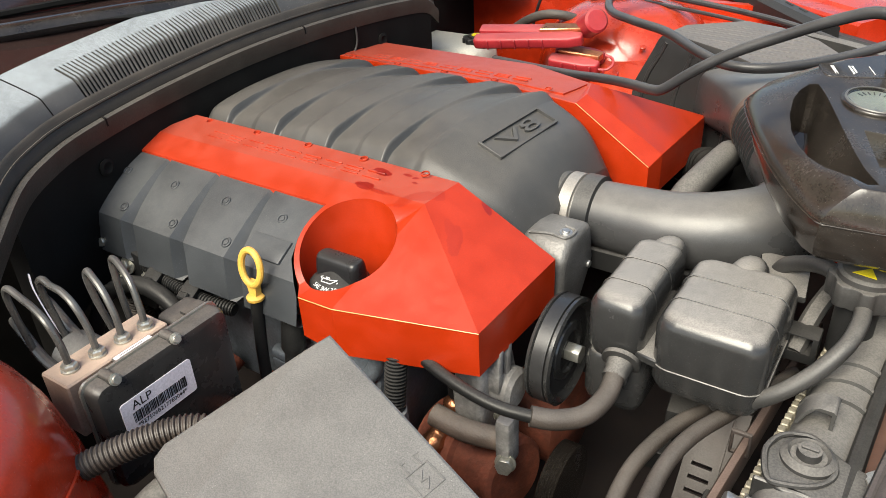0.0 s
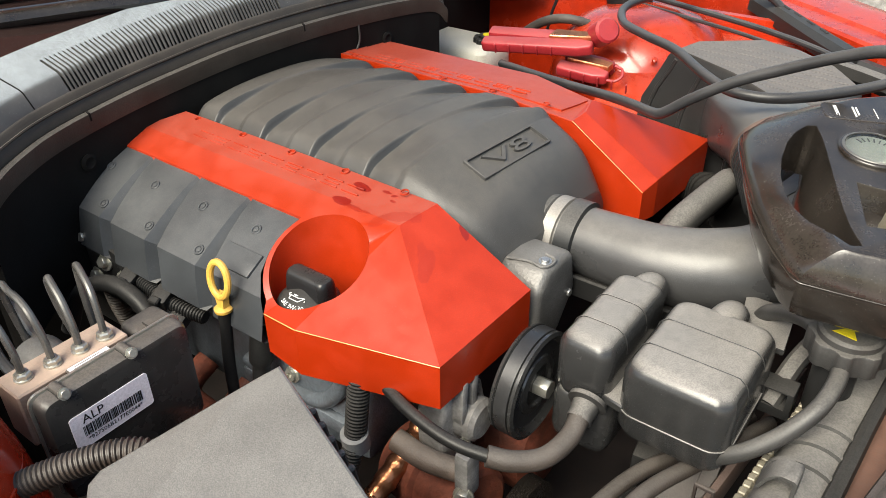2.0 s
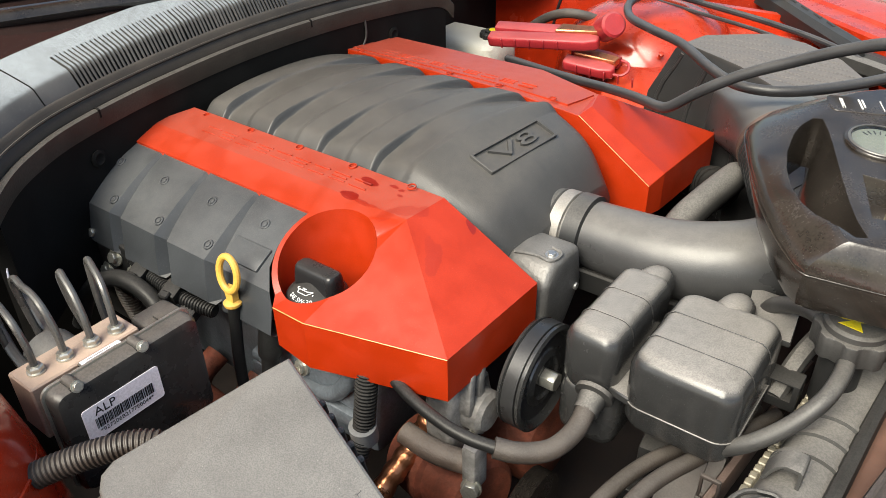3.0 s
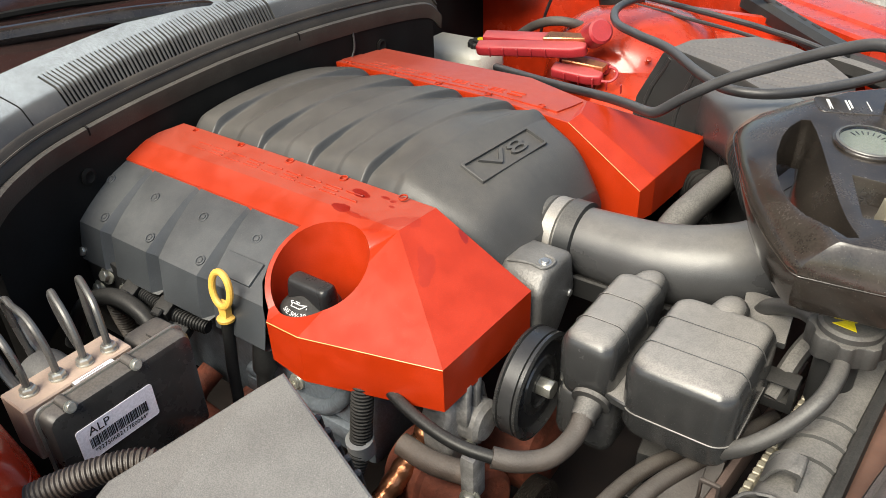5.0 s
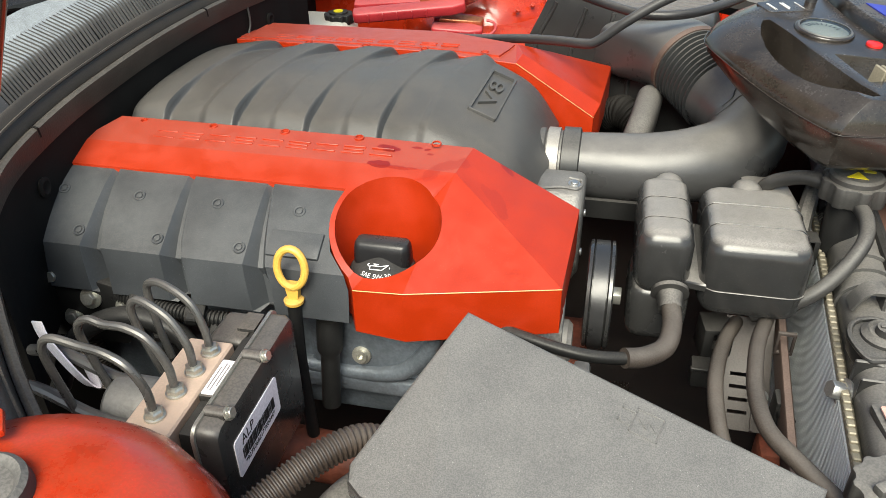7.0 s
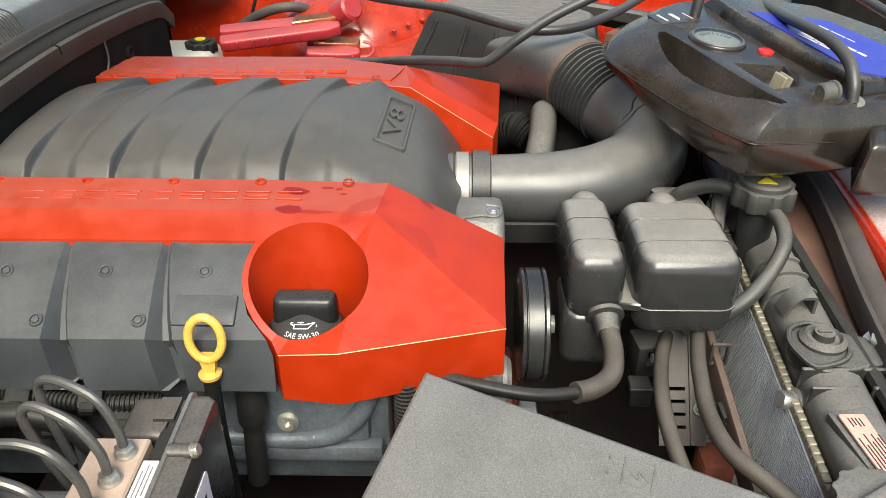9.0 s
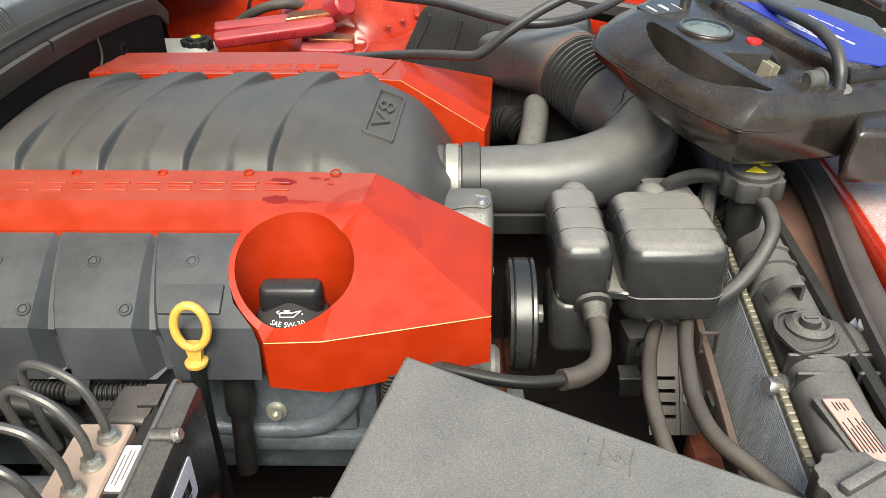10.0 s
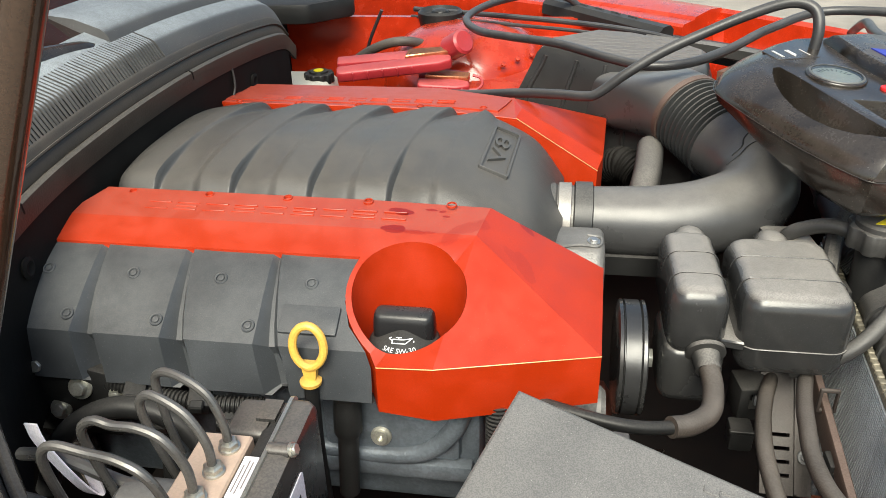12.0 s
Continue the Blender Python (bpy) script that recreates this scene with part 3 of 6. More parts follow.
def coil_cover(flip):
    side = "far" if flip else "near"
    label = "red coil cover with dust, embossed marks and a worn edge with painted highlight" if flip else "red coil cover with a round filler-cap well and wet drips"
    y = 2 * MID - 0.1 if flip else 0.1
    t = thing("coil_cover", label, "engine cover", (-0.3, y, 0.8), "coil covers")
    # the far cover's strip lies flatter
    flat = {"B": (-0.686, 0.112, 0.9475), "K": (-0.281, 0.112, 0.9475), "C": (-0.672, 0.046, 0.944), "Q": (-0.281, 0.046, 0.944), "E": (-0.14, 0.100, 0.945), "D": (-0.130, 0.186, 0.938), "J": (-0.122, 0.158, 0.9465),
            "G": (0.032, -0.034, 0.866), "F": (0.010, 0.196, 0.852), "L": (0.020, 0.160, 0.864), "H": (-0.17, -0.075, 0.866)}
    sockets = [(-0.186 - 0.1085 * k, 0.1755, 0.9535 if flip else 0.9520) for k in range(5)]
    body = cover_bm(not flip, flat if flip else {})
    bevelled(body, 0.0022, 2, 12)
    for at in sockets:
        body = cut(body, lathe([(0.0042, -0.004), (0.0058, 0.004)], at, (0, -0.12, 1), 16))
    part("shell", cover_details([body], flip)[0], cover_red, t, sharp=10)
    # thin pale lines: edge wear plus a painted highlight along the fold
    if not flip:
        part("worn_edge", pipe([(-0.2405, -0.0455, 0.8568), (-0.176, -0.0535, 0.8658), (0.0032, -0.0003, 0.8598)], 0.0006, 6, straight=True), worn, t, "pale worn edge with its highlight painted in")
    else:
        part("worn_edge", mirrored(pipe([(-0.130, 0.1866, 0.9385), (0.0104, 0.1966, 0.8525)], 0.0004, 6, straight=True)), worn, t, "pale worn edge with its highlight painted in")
        part("top_strip", mirrored(loft([[(x, 0.1665, z1 - 0.004), (x, 0.1665, z1), (x + 0.012 * (x > -0.2), 0.138, (z1 + z2) / 2 + 0.0003), (x + 0.02 * (x > -0.2), 0.111, z2), (x + 0.02 * (x > -0.2), 0.111, z2 - 0.004)] for x, z1, z2 in ((-0.664, 0.9531, 0.9487), (-0.29, 0.9512, 0.9487), (-0.162, 0.9438, 0.9472))])), cover_red, t, "paler raised strip")
    for k in range(9):
        part("embossed_mark", cover_details([letter_bar(-0.570 + 0.0395 * k, 0.031, k % 2, 0.0040 if flip else 0.0, 0.0055 if flip else 0.010)], flip)[0], cover_red, t)
    for x, y, z in sockets:
        ring = cut(lathe([(0.0068, -0.002), (0.0066, 0.0001), (0.0062, 0.0003), (0.0056, 0.0002)], (x, y, z - 0.0002), (0, -0.12, 1), 20), lathe([(0.0052, -0.01), (0.0052, 0.01)], (x, y, z), (0, -0.12, 1), 16))
        part("clip_socket", cover_details([ring], flip)[0], cover_red, t)
    return t


coil_cover(False)
coil_cover(True)


def valve_cover(flip):
    """Charcoal cover with four stepped panels parted by tapering grooves."""
    t = thing("valve_cover", "charcoal plastic valve cover with ribbed panels and rivets", "engine cover", (-0.45, (2 * MID if flip else 0) + 0.02, 0.8), "valve covers")
    rows = [(0.10, 0.928), (0.075, 0.9250), (0.045, 0.9155), (0.015, 0.901), (-0.012, 0.886), (-0.037, 0.8705), (-0.042, 0.853), (-0.047, 0.833), (-0.052, 0.812), (-0.045, 0.806), (-0.02, 0.80)]
    wide = [0.002, 0.0025, 0.004, 0.006, 0.008, 0.011, 0.012, 0.012, 0.011, 0.010, 0.01]
    deep = [0.001, 0.004, 0.007, 0.009, 0.012, 0.017, 0.022, 0.022, 0.02, 0.012, 0.004]
    grooves = [-0.600, -0.488, -0.376]
    normals = []
    for i, (y, z) in enumerate(rows):
        a, b = rows[max(i - 1, 0)], rows[min(i + 1, len(rows) - 1)]
        n = Vector((0, -(a[1] - b[1]), (a[0] - b[0]))).normalized()
        normals.append(n)
    cols = []
    for i, (y, z) in enumerate(rows):
        line = [(-0.700 + 0.012 * min(1, i / 5), 0.0)]
        for g in grooves:
            skew = -0.010 + 0.004 * i
            line += [(g + skew - wide[i] * 1.2 - 0.004, 0.0), (g + skew - wide[i] * 0.35, deep[i]), (g + skew + wide[i] * 0.3, deep[i]), (g + skew + wide[i] * 1.2, -0.0008)]
            line += [(g + skew + wide[i] + 0.03, 0.0)]
        line += [((-0.283, -0.278, -0.286, -0.287, -0.277, -0.253, -0.247, -0.246, -0.246, -0.246, -0.246)[i], 0.0)]
        cols.append([Vector((x, y, z)) - normals[i] * d for x, d in line])
    loops = [list(c) for c in zip(*cols)]
    bm = loft(loops, closed=False)
    bm.verts.ensure_lookup_table()
    n = len(rows)
    bm.faces.new([bm.verts[i] for i in range(n)])
    bmesh.ops.recalc_face_normals(bm, faces=bm.faces)
    part("shell", mirrored(bm) if flip else bm, valve_plastic, t, sharp=22)
    for k in range(4):
        for x, y, z in ((-0.665 + 0.1113 * k, 0.034, 0.9100), (-0.616 + 0.1113 * k, -0.019, 0.8822)):
            if k == 3 and y < 0:
                continue
            rivet = lathe([(0.0085, -0.003), (0.0080, 0.0012), (0.0070, 0.0020), (0.0058, 0.0018), (0.0050, 0.0002), (0.0044, 0.0002), (0.0036, 0.0016), (0.0006, 0.0020)], (x, y, z), (0, -0.5, 0.87), 18)
            part("rivet", mirrored(rivet) if flip else rivet, valve_plastic, t)
    if not flip:
        plate = block((-0.323, -0.008, 0.8862), (0.068, 0.036, 0.011), 0.002, 2, (29, 0, 0))
        part("raised_pad", plate, valve_plastic, t)
    return t


valve_cover(False)
valve_cover(True)

# Intake cover: arched shell with scalloped runners
X0, X1 = -0.664, -0.045


def soft(x, w):
    """Nothing below 0 and x above it, rounded over the width w."""
    return w * math.log1p(math.exp(min(40.0, x / w)))


def ease(x, a, b):
    f = min(1.0, max(0.0, (x - a) / (b - a)))
    return f * f * (3 - 2 * f)


def intake_height(x, y):
    v = (y - MID) / 0.182
    crown = 0.977 - 0.018 * abs(v) ** 2.4 - 0.22 * soft(abs(v) - 0.88, 0.03)
    crown -= 0.014 * max(0.0, (-0.60 - x) / 0.064) ** 2
    crown -= 0.40 * soft(x + 0.202, 0.012) + 1.0 * soft(x + 0.088, 0.010)
    # runners: raised bands, each ending in a step that faces the front, with a hollow that climbs to the next band
    depth = (0.013 if y < MID else 0.014) * (0.22 + 0.78 * ease(abs(v), 0.10, 0.85))
    for k in range(4):
        step, rise = -0.593 + 0.1085 * k, -0.540 + 0.1087 * k
        if step - 0.004 < x < rise + 0.012:
            f = (x - step) / (rise - step)
            crown -= depth * ease(x, step - 0.003, step + 0.003) * (1.0 - 0.62 * ease(f, 0.0, 1.0)) * (1 - ease(x, rise - 0.003, rise + 0.012))
    return crown


intake = thing("intake_cover", "dusty grey plastic intake manifold cover with scalloped runners", "engine cover", (-0.36, MID, 0.85))
nx, ny = 400, 48
loops = []
for i in range(nx + 1):
    x = X0 + (X1 - X0) * i / nx
    half = 0.182 - 0.035 * max(0.0, (x + 0.17) / 0.125) ** 1.5 - 0.012 * max(0.0, (-0.63 - x) / 0.034) ** 2
    row = []
    for j in range(ny + 1):
        u = -1 + 2 * j / ny
        y = MID + half * math.sin(u * math.pi / 2 * 0.98)
        lean = (0.050 * min(1.0, max(0.0, (y - 0.184) / 0.364)) ** 2.2 - 0.006) * min(1.0, max(0.0, (x + 0.664) / 0.03)) * min(1.0, max(0.0, (-0.16 - x) / 0.06))
        row.append((x + lean, y, intake_height(x, MID + (y - MID) * 0.182 / half)))
    low = 0.79 if x > -0.2 else 0.90
    row += [(x, MID + half * 1.02, low), (x, MID - half * 1.02, low)]
    loops.append(row)
bm_frame = facing((-0.139, MID - 0.001, 0.9535), (0.047, 1, -0.017), (0.38, 0.0, 1.0))
part("shell", cut(loft(loops), prism(rounded(0.164, 0.037, 0.002, 3), -0.0045, 0.03, 0, 1, bm_frame)), grey_plastic, intake, sharp=45)
plate = cut(prism(rounded(0.171, 0.0445, 0.003, 3), -0.007, 0.0016, 0.0006, 1), prism(rounded(0.163, 0.0365, 0.002, 3), -0.004, 0.02))
plate.transform(bm_frame @ Matrix.Translation((0, 0, -0.0012)))
badge = part("badge_frame", plate, grey_plastic, intake, "recessed rectangular badge with a raised rim")
part("badge_letters", lettering("V8", 0.034, bm_frame @ Matrix.Translation((0.002, 0, -0.0025)), 0.0022, 2.9), grey_plastic, badge, "raised letters V8")

# Filler cap in its well
cap = thing("oil_filler_cap", "black ribbed oil filler cap with white printing", "oil cap", (-0.222, 0.02, 0.84))
CX, CY = -0.220, 0.014
part("skirt", lathe([(0.034, 0.80), (0.034, 0.842), (0.0395, 0.844), (0.0415, 0.848), (0.0415, 0.854), (0.0395, 0.8575), (0.0375, 0.8590), (0.010, 0.8745), (0.003, 0.875)], (CX, CY, 0), sides=56), black_plastic, cap)
grip = loft([[(CX + x, CY + 0.006 + y, z) for x, y in rounded(w, d, min(w, d) * 0.36, 5)] for z, w, d in ((0.858, 0.072, 0.036), (0.870, 0.072, 0.034), (0.880, 0.071, 0.030), (0.8865, 0.069, 0.026), (0.8895, 0.065, 0.021), (0.8905, 0.058, 0.015))])
grip_part = part("grip", grip, cap_plastic, cap, "smooth black finger grip")


def on_cap(turn, r, dz=0.0003):
    """A pose on the cap's sloping rim, turned about its axis from the front, r out from it."""
    slope = 0.0155 / 0.0275
    a = radians(turn)
    out = Vector((math.sin(a), -math.cos(a), 0))
    return facing(Vector((CX, CY, 0.8745 - slope * (r - 0.010) + dz)) + out * r, (math.cos(a), math.sin(a), 0), out * slope + Vector((0, 0, 1)))


strokes, turn = [], -34.0
for c, wide in zip("SAE 5W-30", (7.6, 8.6, 7.4, 4.0, 7.6, 12.0, 5.6, 7.6, 8.0)):
    if c != " ":
        strokes.append(lettering(c, 0.0088, on_cap(turn + wide / 2, 0.0335), 0.0002, 0.95))
    turn += wide
can = on_cap(0, 0.0235)
for x0, y0, x1, y1 in ((-0.009, -0.002, 0.006, -0.002), (-0.009, -0.002, -0.009, 0.003), (-0.009, 0.003, 0.004, 0.003), (0.004, 0.003, 0.0135, 0.0055), (0.006, -0.002, 0.0135, 0.0055), (-0.002, 0.003, -0.002, 0.0052), (-0.005, 0.0055, 0.001, 0.0055), (-0.013, 0.004, -0.009, 0.001), (-0.013, 0.004, -0.0105, 0.0055), (0.0155, 0.001, 0.0155, 0.0025)):
    d = Vector((x1 - x0, y1 - y0))
    strokes.append(prism(rounded(d.length + 0.001, 0.0011, 0.0005, 2), 0, 0.0004, m=can @ Matrix.Translation(((x0 + x1) / 2, (y0 + y1) / 2, 0)) @ Matrix.Rotation(math.atan2(d.y, d.x), 4, "Z")))
part("printing", joined(*strokes), white_print, cap, "white oil can sign and SAE 5W-30")

# Dipstick
dip = thing("dipstick", "yellow plastic dipstick handle in a black tube", "dipstick", (-0.314, -0.053, 0.70))
ring_path = [(-0.312 + 0.0175 * math.sin(a), -0.052 - 0.004 * math.cos(a), 0.884 - 0.0245 * math.cos(a)) for a in (2 * math.pi * k / 24 for k in range(25))]
part("ring_handle", joined(pipe(ring_path, 0.0048, 10, straight=True), loft([[(-0.3125 + w * sx, -0.0525 + d * sy, z) for sx, sy in ((1, 1), (-1, 1), (-1, -1), (1, -1))] for z, w, d in ((0.863, 0.009, 0.005), (0.842, 0.006, 0.005), (0.838, 0.007, 0.006))]),
                           lathe([(0.0075, 0.0), (0.012, 0.002), (0.0125, 0.006), (0.008, 0.009)], (-0.3135, -0.0527, 0.833), sides=24)), yellow, dip)
part("tube", pipe([(-0.3137, -0.0527, 0.834), (-0.314, -0.055, 0.80), (-0.312, -0.062, 0.74), (-0.305, -0.07, 0.62)], 0.0085, 14), black_plastic, dip)

# Throttle body and intake tube
TZ = 0.845
throttle = thing("throttle_body", "dusty cast aluminium throttle body with flange bolts", "throttle body", (-0.03, MID - 0.05, 0.78))
flange = prism([(0.195, 0.76), (0.205, 0.845), (0.228, 0.871), (0.262, 0.872), (0.300, 0.868), (0.315, 0.80), (0.27, 0.745), (0.215, 0.73)], -0.060, 0.014, 0.012, 4, Matrix(((0, 0, 1, 0), (1, 0, 0, 0), (0, 1, 0, 0), (0, 0, 0, 1))))
part("flange", flange, aluminium, throttle)
part("neck", lathe([(0.05, -0.06), (0.05, 0.02)], (-0.03, MID, TZ), (1, 0, 0)), aluminium, throttle)
for x, y, z, n in ((-0.002, 0.245, 0.8715, (0.1, -0.1, 1)), (0.012, 0.236, 0.765, (1, 0, 0)), (0.012, 0.292, 0.80, (1, 0, 0))):
    part("flange_bolt", joined(bolt_bm(facing((x, y, z), (0.3, 1, 0.3), n), 0.0062, 0.005, 0.009)), steel, throttle)
part("flange_rib", pipe([(-0.05, 0.226, 0.8705), (-0.02, 0.232, 0.8725), (0.004, 0.232, 0.8715), (0.008, 0.255, 0.8720), (-0.01, 0.262, 0.8725)], 0.0022, 8, 6), aluminium, throttle)
part("motor_housing", block((-0.02, 0.232, 0.775), (0.06, 0.07, 0.09), 0.014, 3), aluminium, throttle)

tube = thing("intake_tube", "dusty black plastic intake tube with a bellows elbow", "intake tube", (0.1, 0.45, 0.78))
bend = [(-0.012, MID, TZ), (0.05, MID, TZ), (0.11, MID + 0.002, TZ + 0.001), (0.175, MID + 0.018, TZ + 0.006), (0.237, MID + 0.060, TZ + 0.014), (0.257, MID + 0.124, TZ + 0.026), (0.241, MID + 0.185, TZ + 0.037), (0.216, MID + 0.226, TZ + 0.045)]
part("elbow", pipe(bend, lambda f: 0.0495 + 0.012 * min(1.0, 1.6 * f) + 0.004 * max(0.0, f - 0.6) / 0.4, 36, 8), duct_plastic, tube)
part("bellows", ribbed([(0.220, MID + 0.220, TZ + 0.044), (0.196, MID + 0.262, TZ + 0.054), (0.168, MID + 0.308, TZ + 0.066)], 0.062, 0.008, 0.0115, 40), duct_rubber, tube, "black rubber bellows")
part("collar", lathe([(0.050, 0.0), (0.0565, 0.002), (0.0565, 0.027), (0.050, 0.029)], (-0.030, MID, TZ), (1, 0, 0), 48), duct_rubber, tube)
part("hose_clamp", lathe([(0.052, 0.0), (0.0545, 0.001), (0.0545, 0.019), (0.052, 0.020)], (-0.053, MID, TZ), (1, 0, 0), 48), clamp_steel, tube, "dull steel hose clamp band")
part("rear_sleeve", lathe([(0.050, 0.0), (0.0530, 0.003), (0.0530, 0.012), (0.05, 0.015)], (-0.069, MID, TZ), (1, 0, 0), 48), duct_rubber, tube)
part("bellows_band", lathe([(0.068, 0), (0.0715, 0.001), (0.0715, 0.012), (0.068, 0.013)], (0.170, MID + 0.305, TZ + 0.065), (-0.50, 0.82, 0.24)), dusty_trim, tube, "dull metal bellows clamp")
box_ends = [((0.168, MID + 0.308, TZ + 0.066), 0.068, 0.068, 2.0), ((0.152, MID + 0.338, TZ + 0.068), 0.070, 0.066, 2.4), ((0.130, MID + 0.378, TZ + 0.064), 0.074, 0.062, 3.4), ((0.104, MID + 0.425, TZ + 0.056), 0.080, 0.058, 5.0), ((0.070, MID + 0.49, TZ + 0.044), 0.084, 0.056, 6.0)]
loops = []
for at, w, h, power in box_ends:
    side, up = Vector((0.86, 0.50, 0.05)).normalized(), Vector((0.12, -0.20, 0.97)).normalized()
    ring = [(math.cos(2 * math.pi * k / 40), math.sin(2 * math.pi * k / 40)) for k in range(40)]
    loops.append([Vector(at) + side * w * math.copysign(abs(c) ** (2 / power), c) + up * h * math.copysign(abs(d) ** (2 / power), d) for c, d in ring])
part("outlet", loft(loops), duct_plastic, tube, "boxy outlet of the air box", sharp=50)
part("lower_lip", loft([[(x, MID - 0.047 + dy, TZ - 0.036 + dz) for dy, dz in ((-0.003, -0.030), (-0.004, 0.001), (0.0, 0.003), (0.030, -0.010), (0.030, -0.034))] for x in (0.005, 0.05, 0.10, 0.165)]), black_plastic, tube, "darker lower lip below a seam")

# dark scuffs left on the elbow
curve = spline(bend, 20)


def on_elbow(k, a):
    d = (curve[k + 1] - curve[k]).normalized()
    side = Vector((d.y, -d.x, 0)).normalized()
    f = k / 140
    return curve[k] + (0.0500 + 0.012 * min(1.0, 1.6 * f) + 0.004 * max(0.0, f - 0.6) / 0.4) * (math.cos(a) * d.cross(side) * -1 + math.sin(a) * side)


for stroke in ([(88, -0.9), (92, -0.6), (100, -0.35), (104, 0.0), (106, 0.25)], [(96, -0.8), (101, -0.55), (108, -0.45), (112, -0.2)], [(100, 0.1), (105, -0.15), (113, -0.1), (117, 0.15)]):
    part("scuff", pipe([on_elbow(k, a) for k, a in stroke], 0.0012, 5, 10), ink, tube, "dark scuff line")


# ---- resonator, pulley, hoses, radiator ----
def lobe(x0, x1, y0, y1, z0, z1, r):
    """A pillow-shaped chamber: rounded rectangle sections that shrink towards top and bottom."""
    loops = []
    for z, inset in ((z0, 0.016), (z0 + 0.006, 0.006), (z0 + 0.02, 0.0), (z1 - 0.022, 0.0), (z1 - 0.013, 0.0025), (z1 - 0.006, 0.007), (z1 - 0.0015, 0.013), (z1, 0.021)):
        loops.append([(x, y, z) for x, y in rounded(x1 - x0 - 2 * inset, y1 - y0 - 2 * inset, max(0.005, r - inset * 0.6), 6, (x0 + x1) / 2, (y0 + y1) / 2)])
    return loft(loops)


res = thing("resonator", "dusty black twin-chamber intake resonator box", "resonator box", (0.2, 0.17, 0.78))
LX0, LX1, LY0, LY1 = 0.172, 0.303, 0.108, 0.278
SX0, SX1, SY0, SY1 = 0.088, 0.160, 0.112, 0.285
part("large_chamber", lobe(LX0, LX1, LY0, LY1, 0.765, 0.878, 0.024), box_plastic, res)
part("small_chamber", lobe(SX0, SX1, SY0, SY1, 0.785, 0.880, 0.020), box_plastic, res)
part("seam", prism(rounded(LX1 - LX0 + 0.003, LY1 - LY0 + 0.003, 0.025, 6, (LX0 + LX1) / 2, (LY0 + LY1) / 2), 0.806, 0.8078, 0.0005, 1), box_plastic, res)
part("web", prism([(0.150, 0.118), (0.182, 0.112), (0.182, 0.27), (0.150, 0.27)], 0.80, 0.812, 0.002, 1), box_plastic, res)
for y in (0.16, 0.215):
    for x0, x1, z in ((LX0, LX1, 0.8785), (SX0, SX1, 0.8805)):
        w = x1 - x0
        rib = pipe([(x0 - 0.0002, y, z - 0.032), (x0 + 0.0025, y, z - 0.0132), (x0 + 0.007, y, z - 0.0062), (x0 + 0.013, y, z - 0.0018), (x0 + 0.022, y, z - 0.0004), (x1 - 0.022, y, z - 0.0004), (x1 - 0.013, y, z - 0.0018), (x1 - 0.007, y, z - 0.0062), (x1 - 0.0025, y, z - 0.0132), (x1 + 0.0002, y, z - 0.032)], 0.0011, 6, 4)
        part("mould_line", rib, box_plastic, res)
for x in (0.128, 0.235):
    part("neck", pipe([(x, 0.255, 0.850), (x + 0.002, 0.28, 0.853), (x + 0.004, 0.318, 0.853)], lambda f: 0.027 * (1.001 - f ** 4) ** 0.5, 22), box_plastic, res)
part("fillet_plate", prism([(0.255, 0.27), (0.31, 0.27), (0.30, 0.36), (0.235, 0.36)], 0.842, 0.852, 0.003), box_plastic, res)
part("lower_body", block((0.125, 0.17, 0.75), (0.08, 0.11, 0.09), 0.02, 3), box_plastic, res)
part("hose_collar", lathe([(0.014, 0), (0.024, 0.004), (0.0245, 0.010), (0.017, 0.012), (0.0165, 0.022), (0.0155, 0.024), (0.0155, 0.034)], (0.137, 0.122, 0.796), (0.05, -0.85, -0.35), 24), rubber, res)

vent = thing("breather_hose", "dirty brown rubber hose running under the red cover", "hose", (0.1, 0.0, 0.75))
part("sleeve", pipe([(0.139, 0.096, 0.788), (0.141, 0.062, 0.778), (0.132, 0.022, 0.776), (0.108, -0.006, 0.780), (0.083, -0.021, 0.786)], 0.0125, 16), dirty_rubber, vent, "dusty brown rubber sleeve")
part("inner_pipe", pipe([(0.09, -0.018, 0.784), (0.05, -0.030, 0.790), (0.01, -0.032, 0.796), (-0.04, -0.024, 0.802), (-0.10, 0.0, 0.800)], 0.0078, 12), black_plastic, vent)

PY, PZ = 0.135, 0.764
pulley = thing("drive_pulley", "black accessory drive pulley with a hex bolt", "pulley", (0.045, PY, PZ))
part("rim", lathe([(r * 0.89, h) for r, h in ((0.03, -0.018), (0.074, -0.018), (0.083, -0.016), (0.084, -0.012), (0.079, -0.010), (0.079, 0.010), (0.084, 0.012), (0.084, 0.016), (0.078, 0.018), (0.074, 0.014), (0.066, 0.008), (0.050, 0.006), (0.046, 0.012), (0.034, 0.014), (0.032, 0.010), (0.02, 0.010))], (0.047, PY, PZ), (1, 0, 0), 64), pulley_black, pulley)
part("bolt", bolt_bm(facing((0.055, PY, PZ), (0, 1, 0.4), (1, 0, 0)), 0.0135, 0.022, 0.018), zinc, pulley)
part("belt", lathe([(0.0712, -0.0095), (0.0743, -0.009), (0.0743, 0.009), (0.0712, 0.0095)], (0.047, PY, PZ), (1, 0, 0), 64), belt_rubber, pulley)
tens = thing("tensioner_bracket", "dirty cast aluminium accessory bracket", "bracket", (0.0, 0.1, 0.62))
ACROSS = Matrix(((0, 0, 1, 0), (1, 0, 0, 0), (0, 1, 0, 0), (0, 0, 0, 1)))
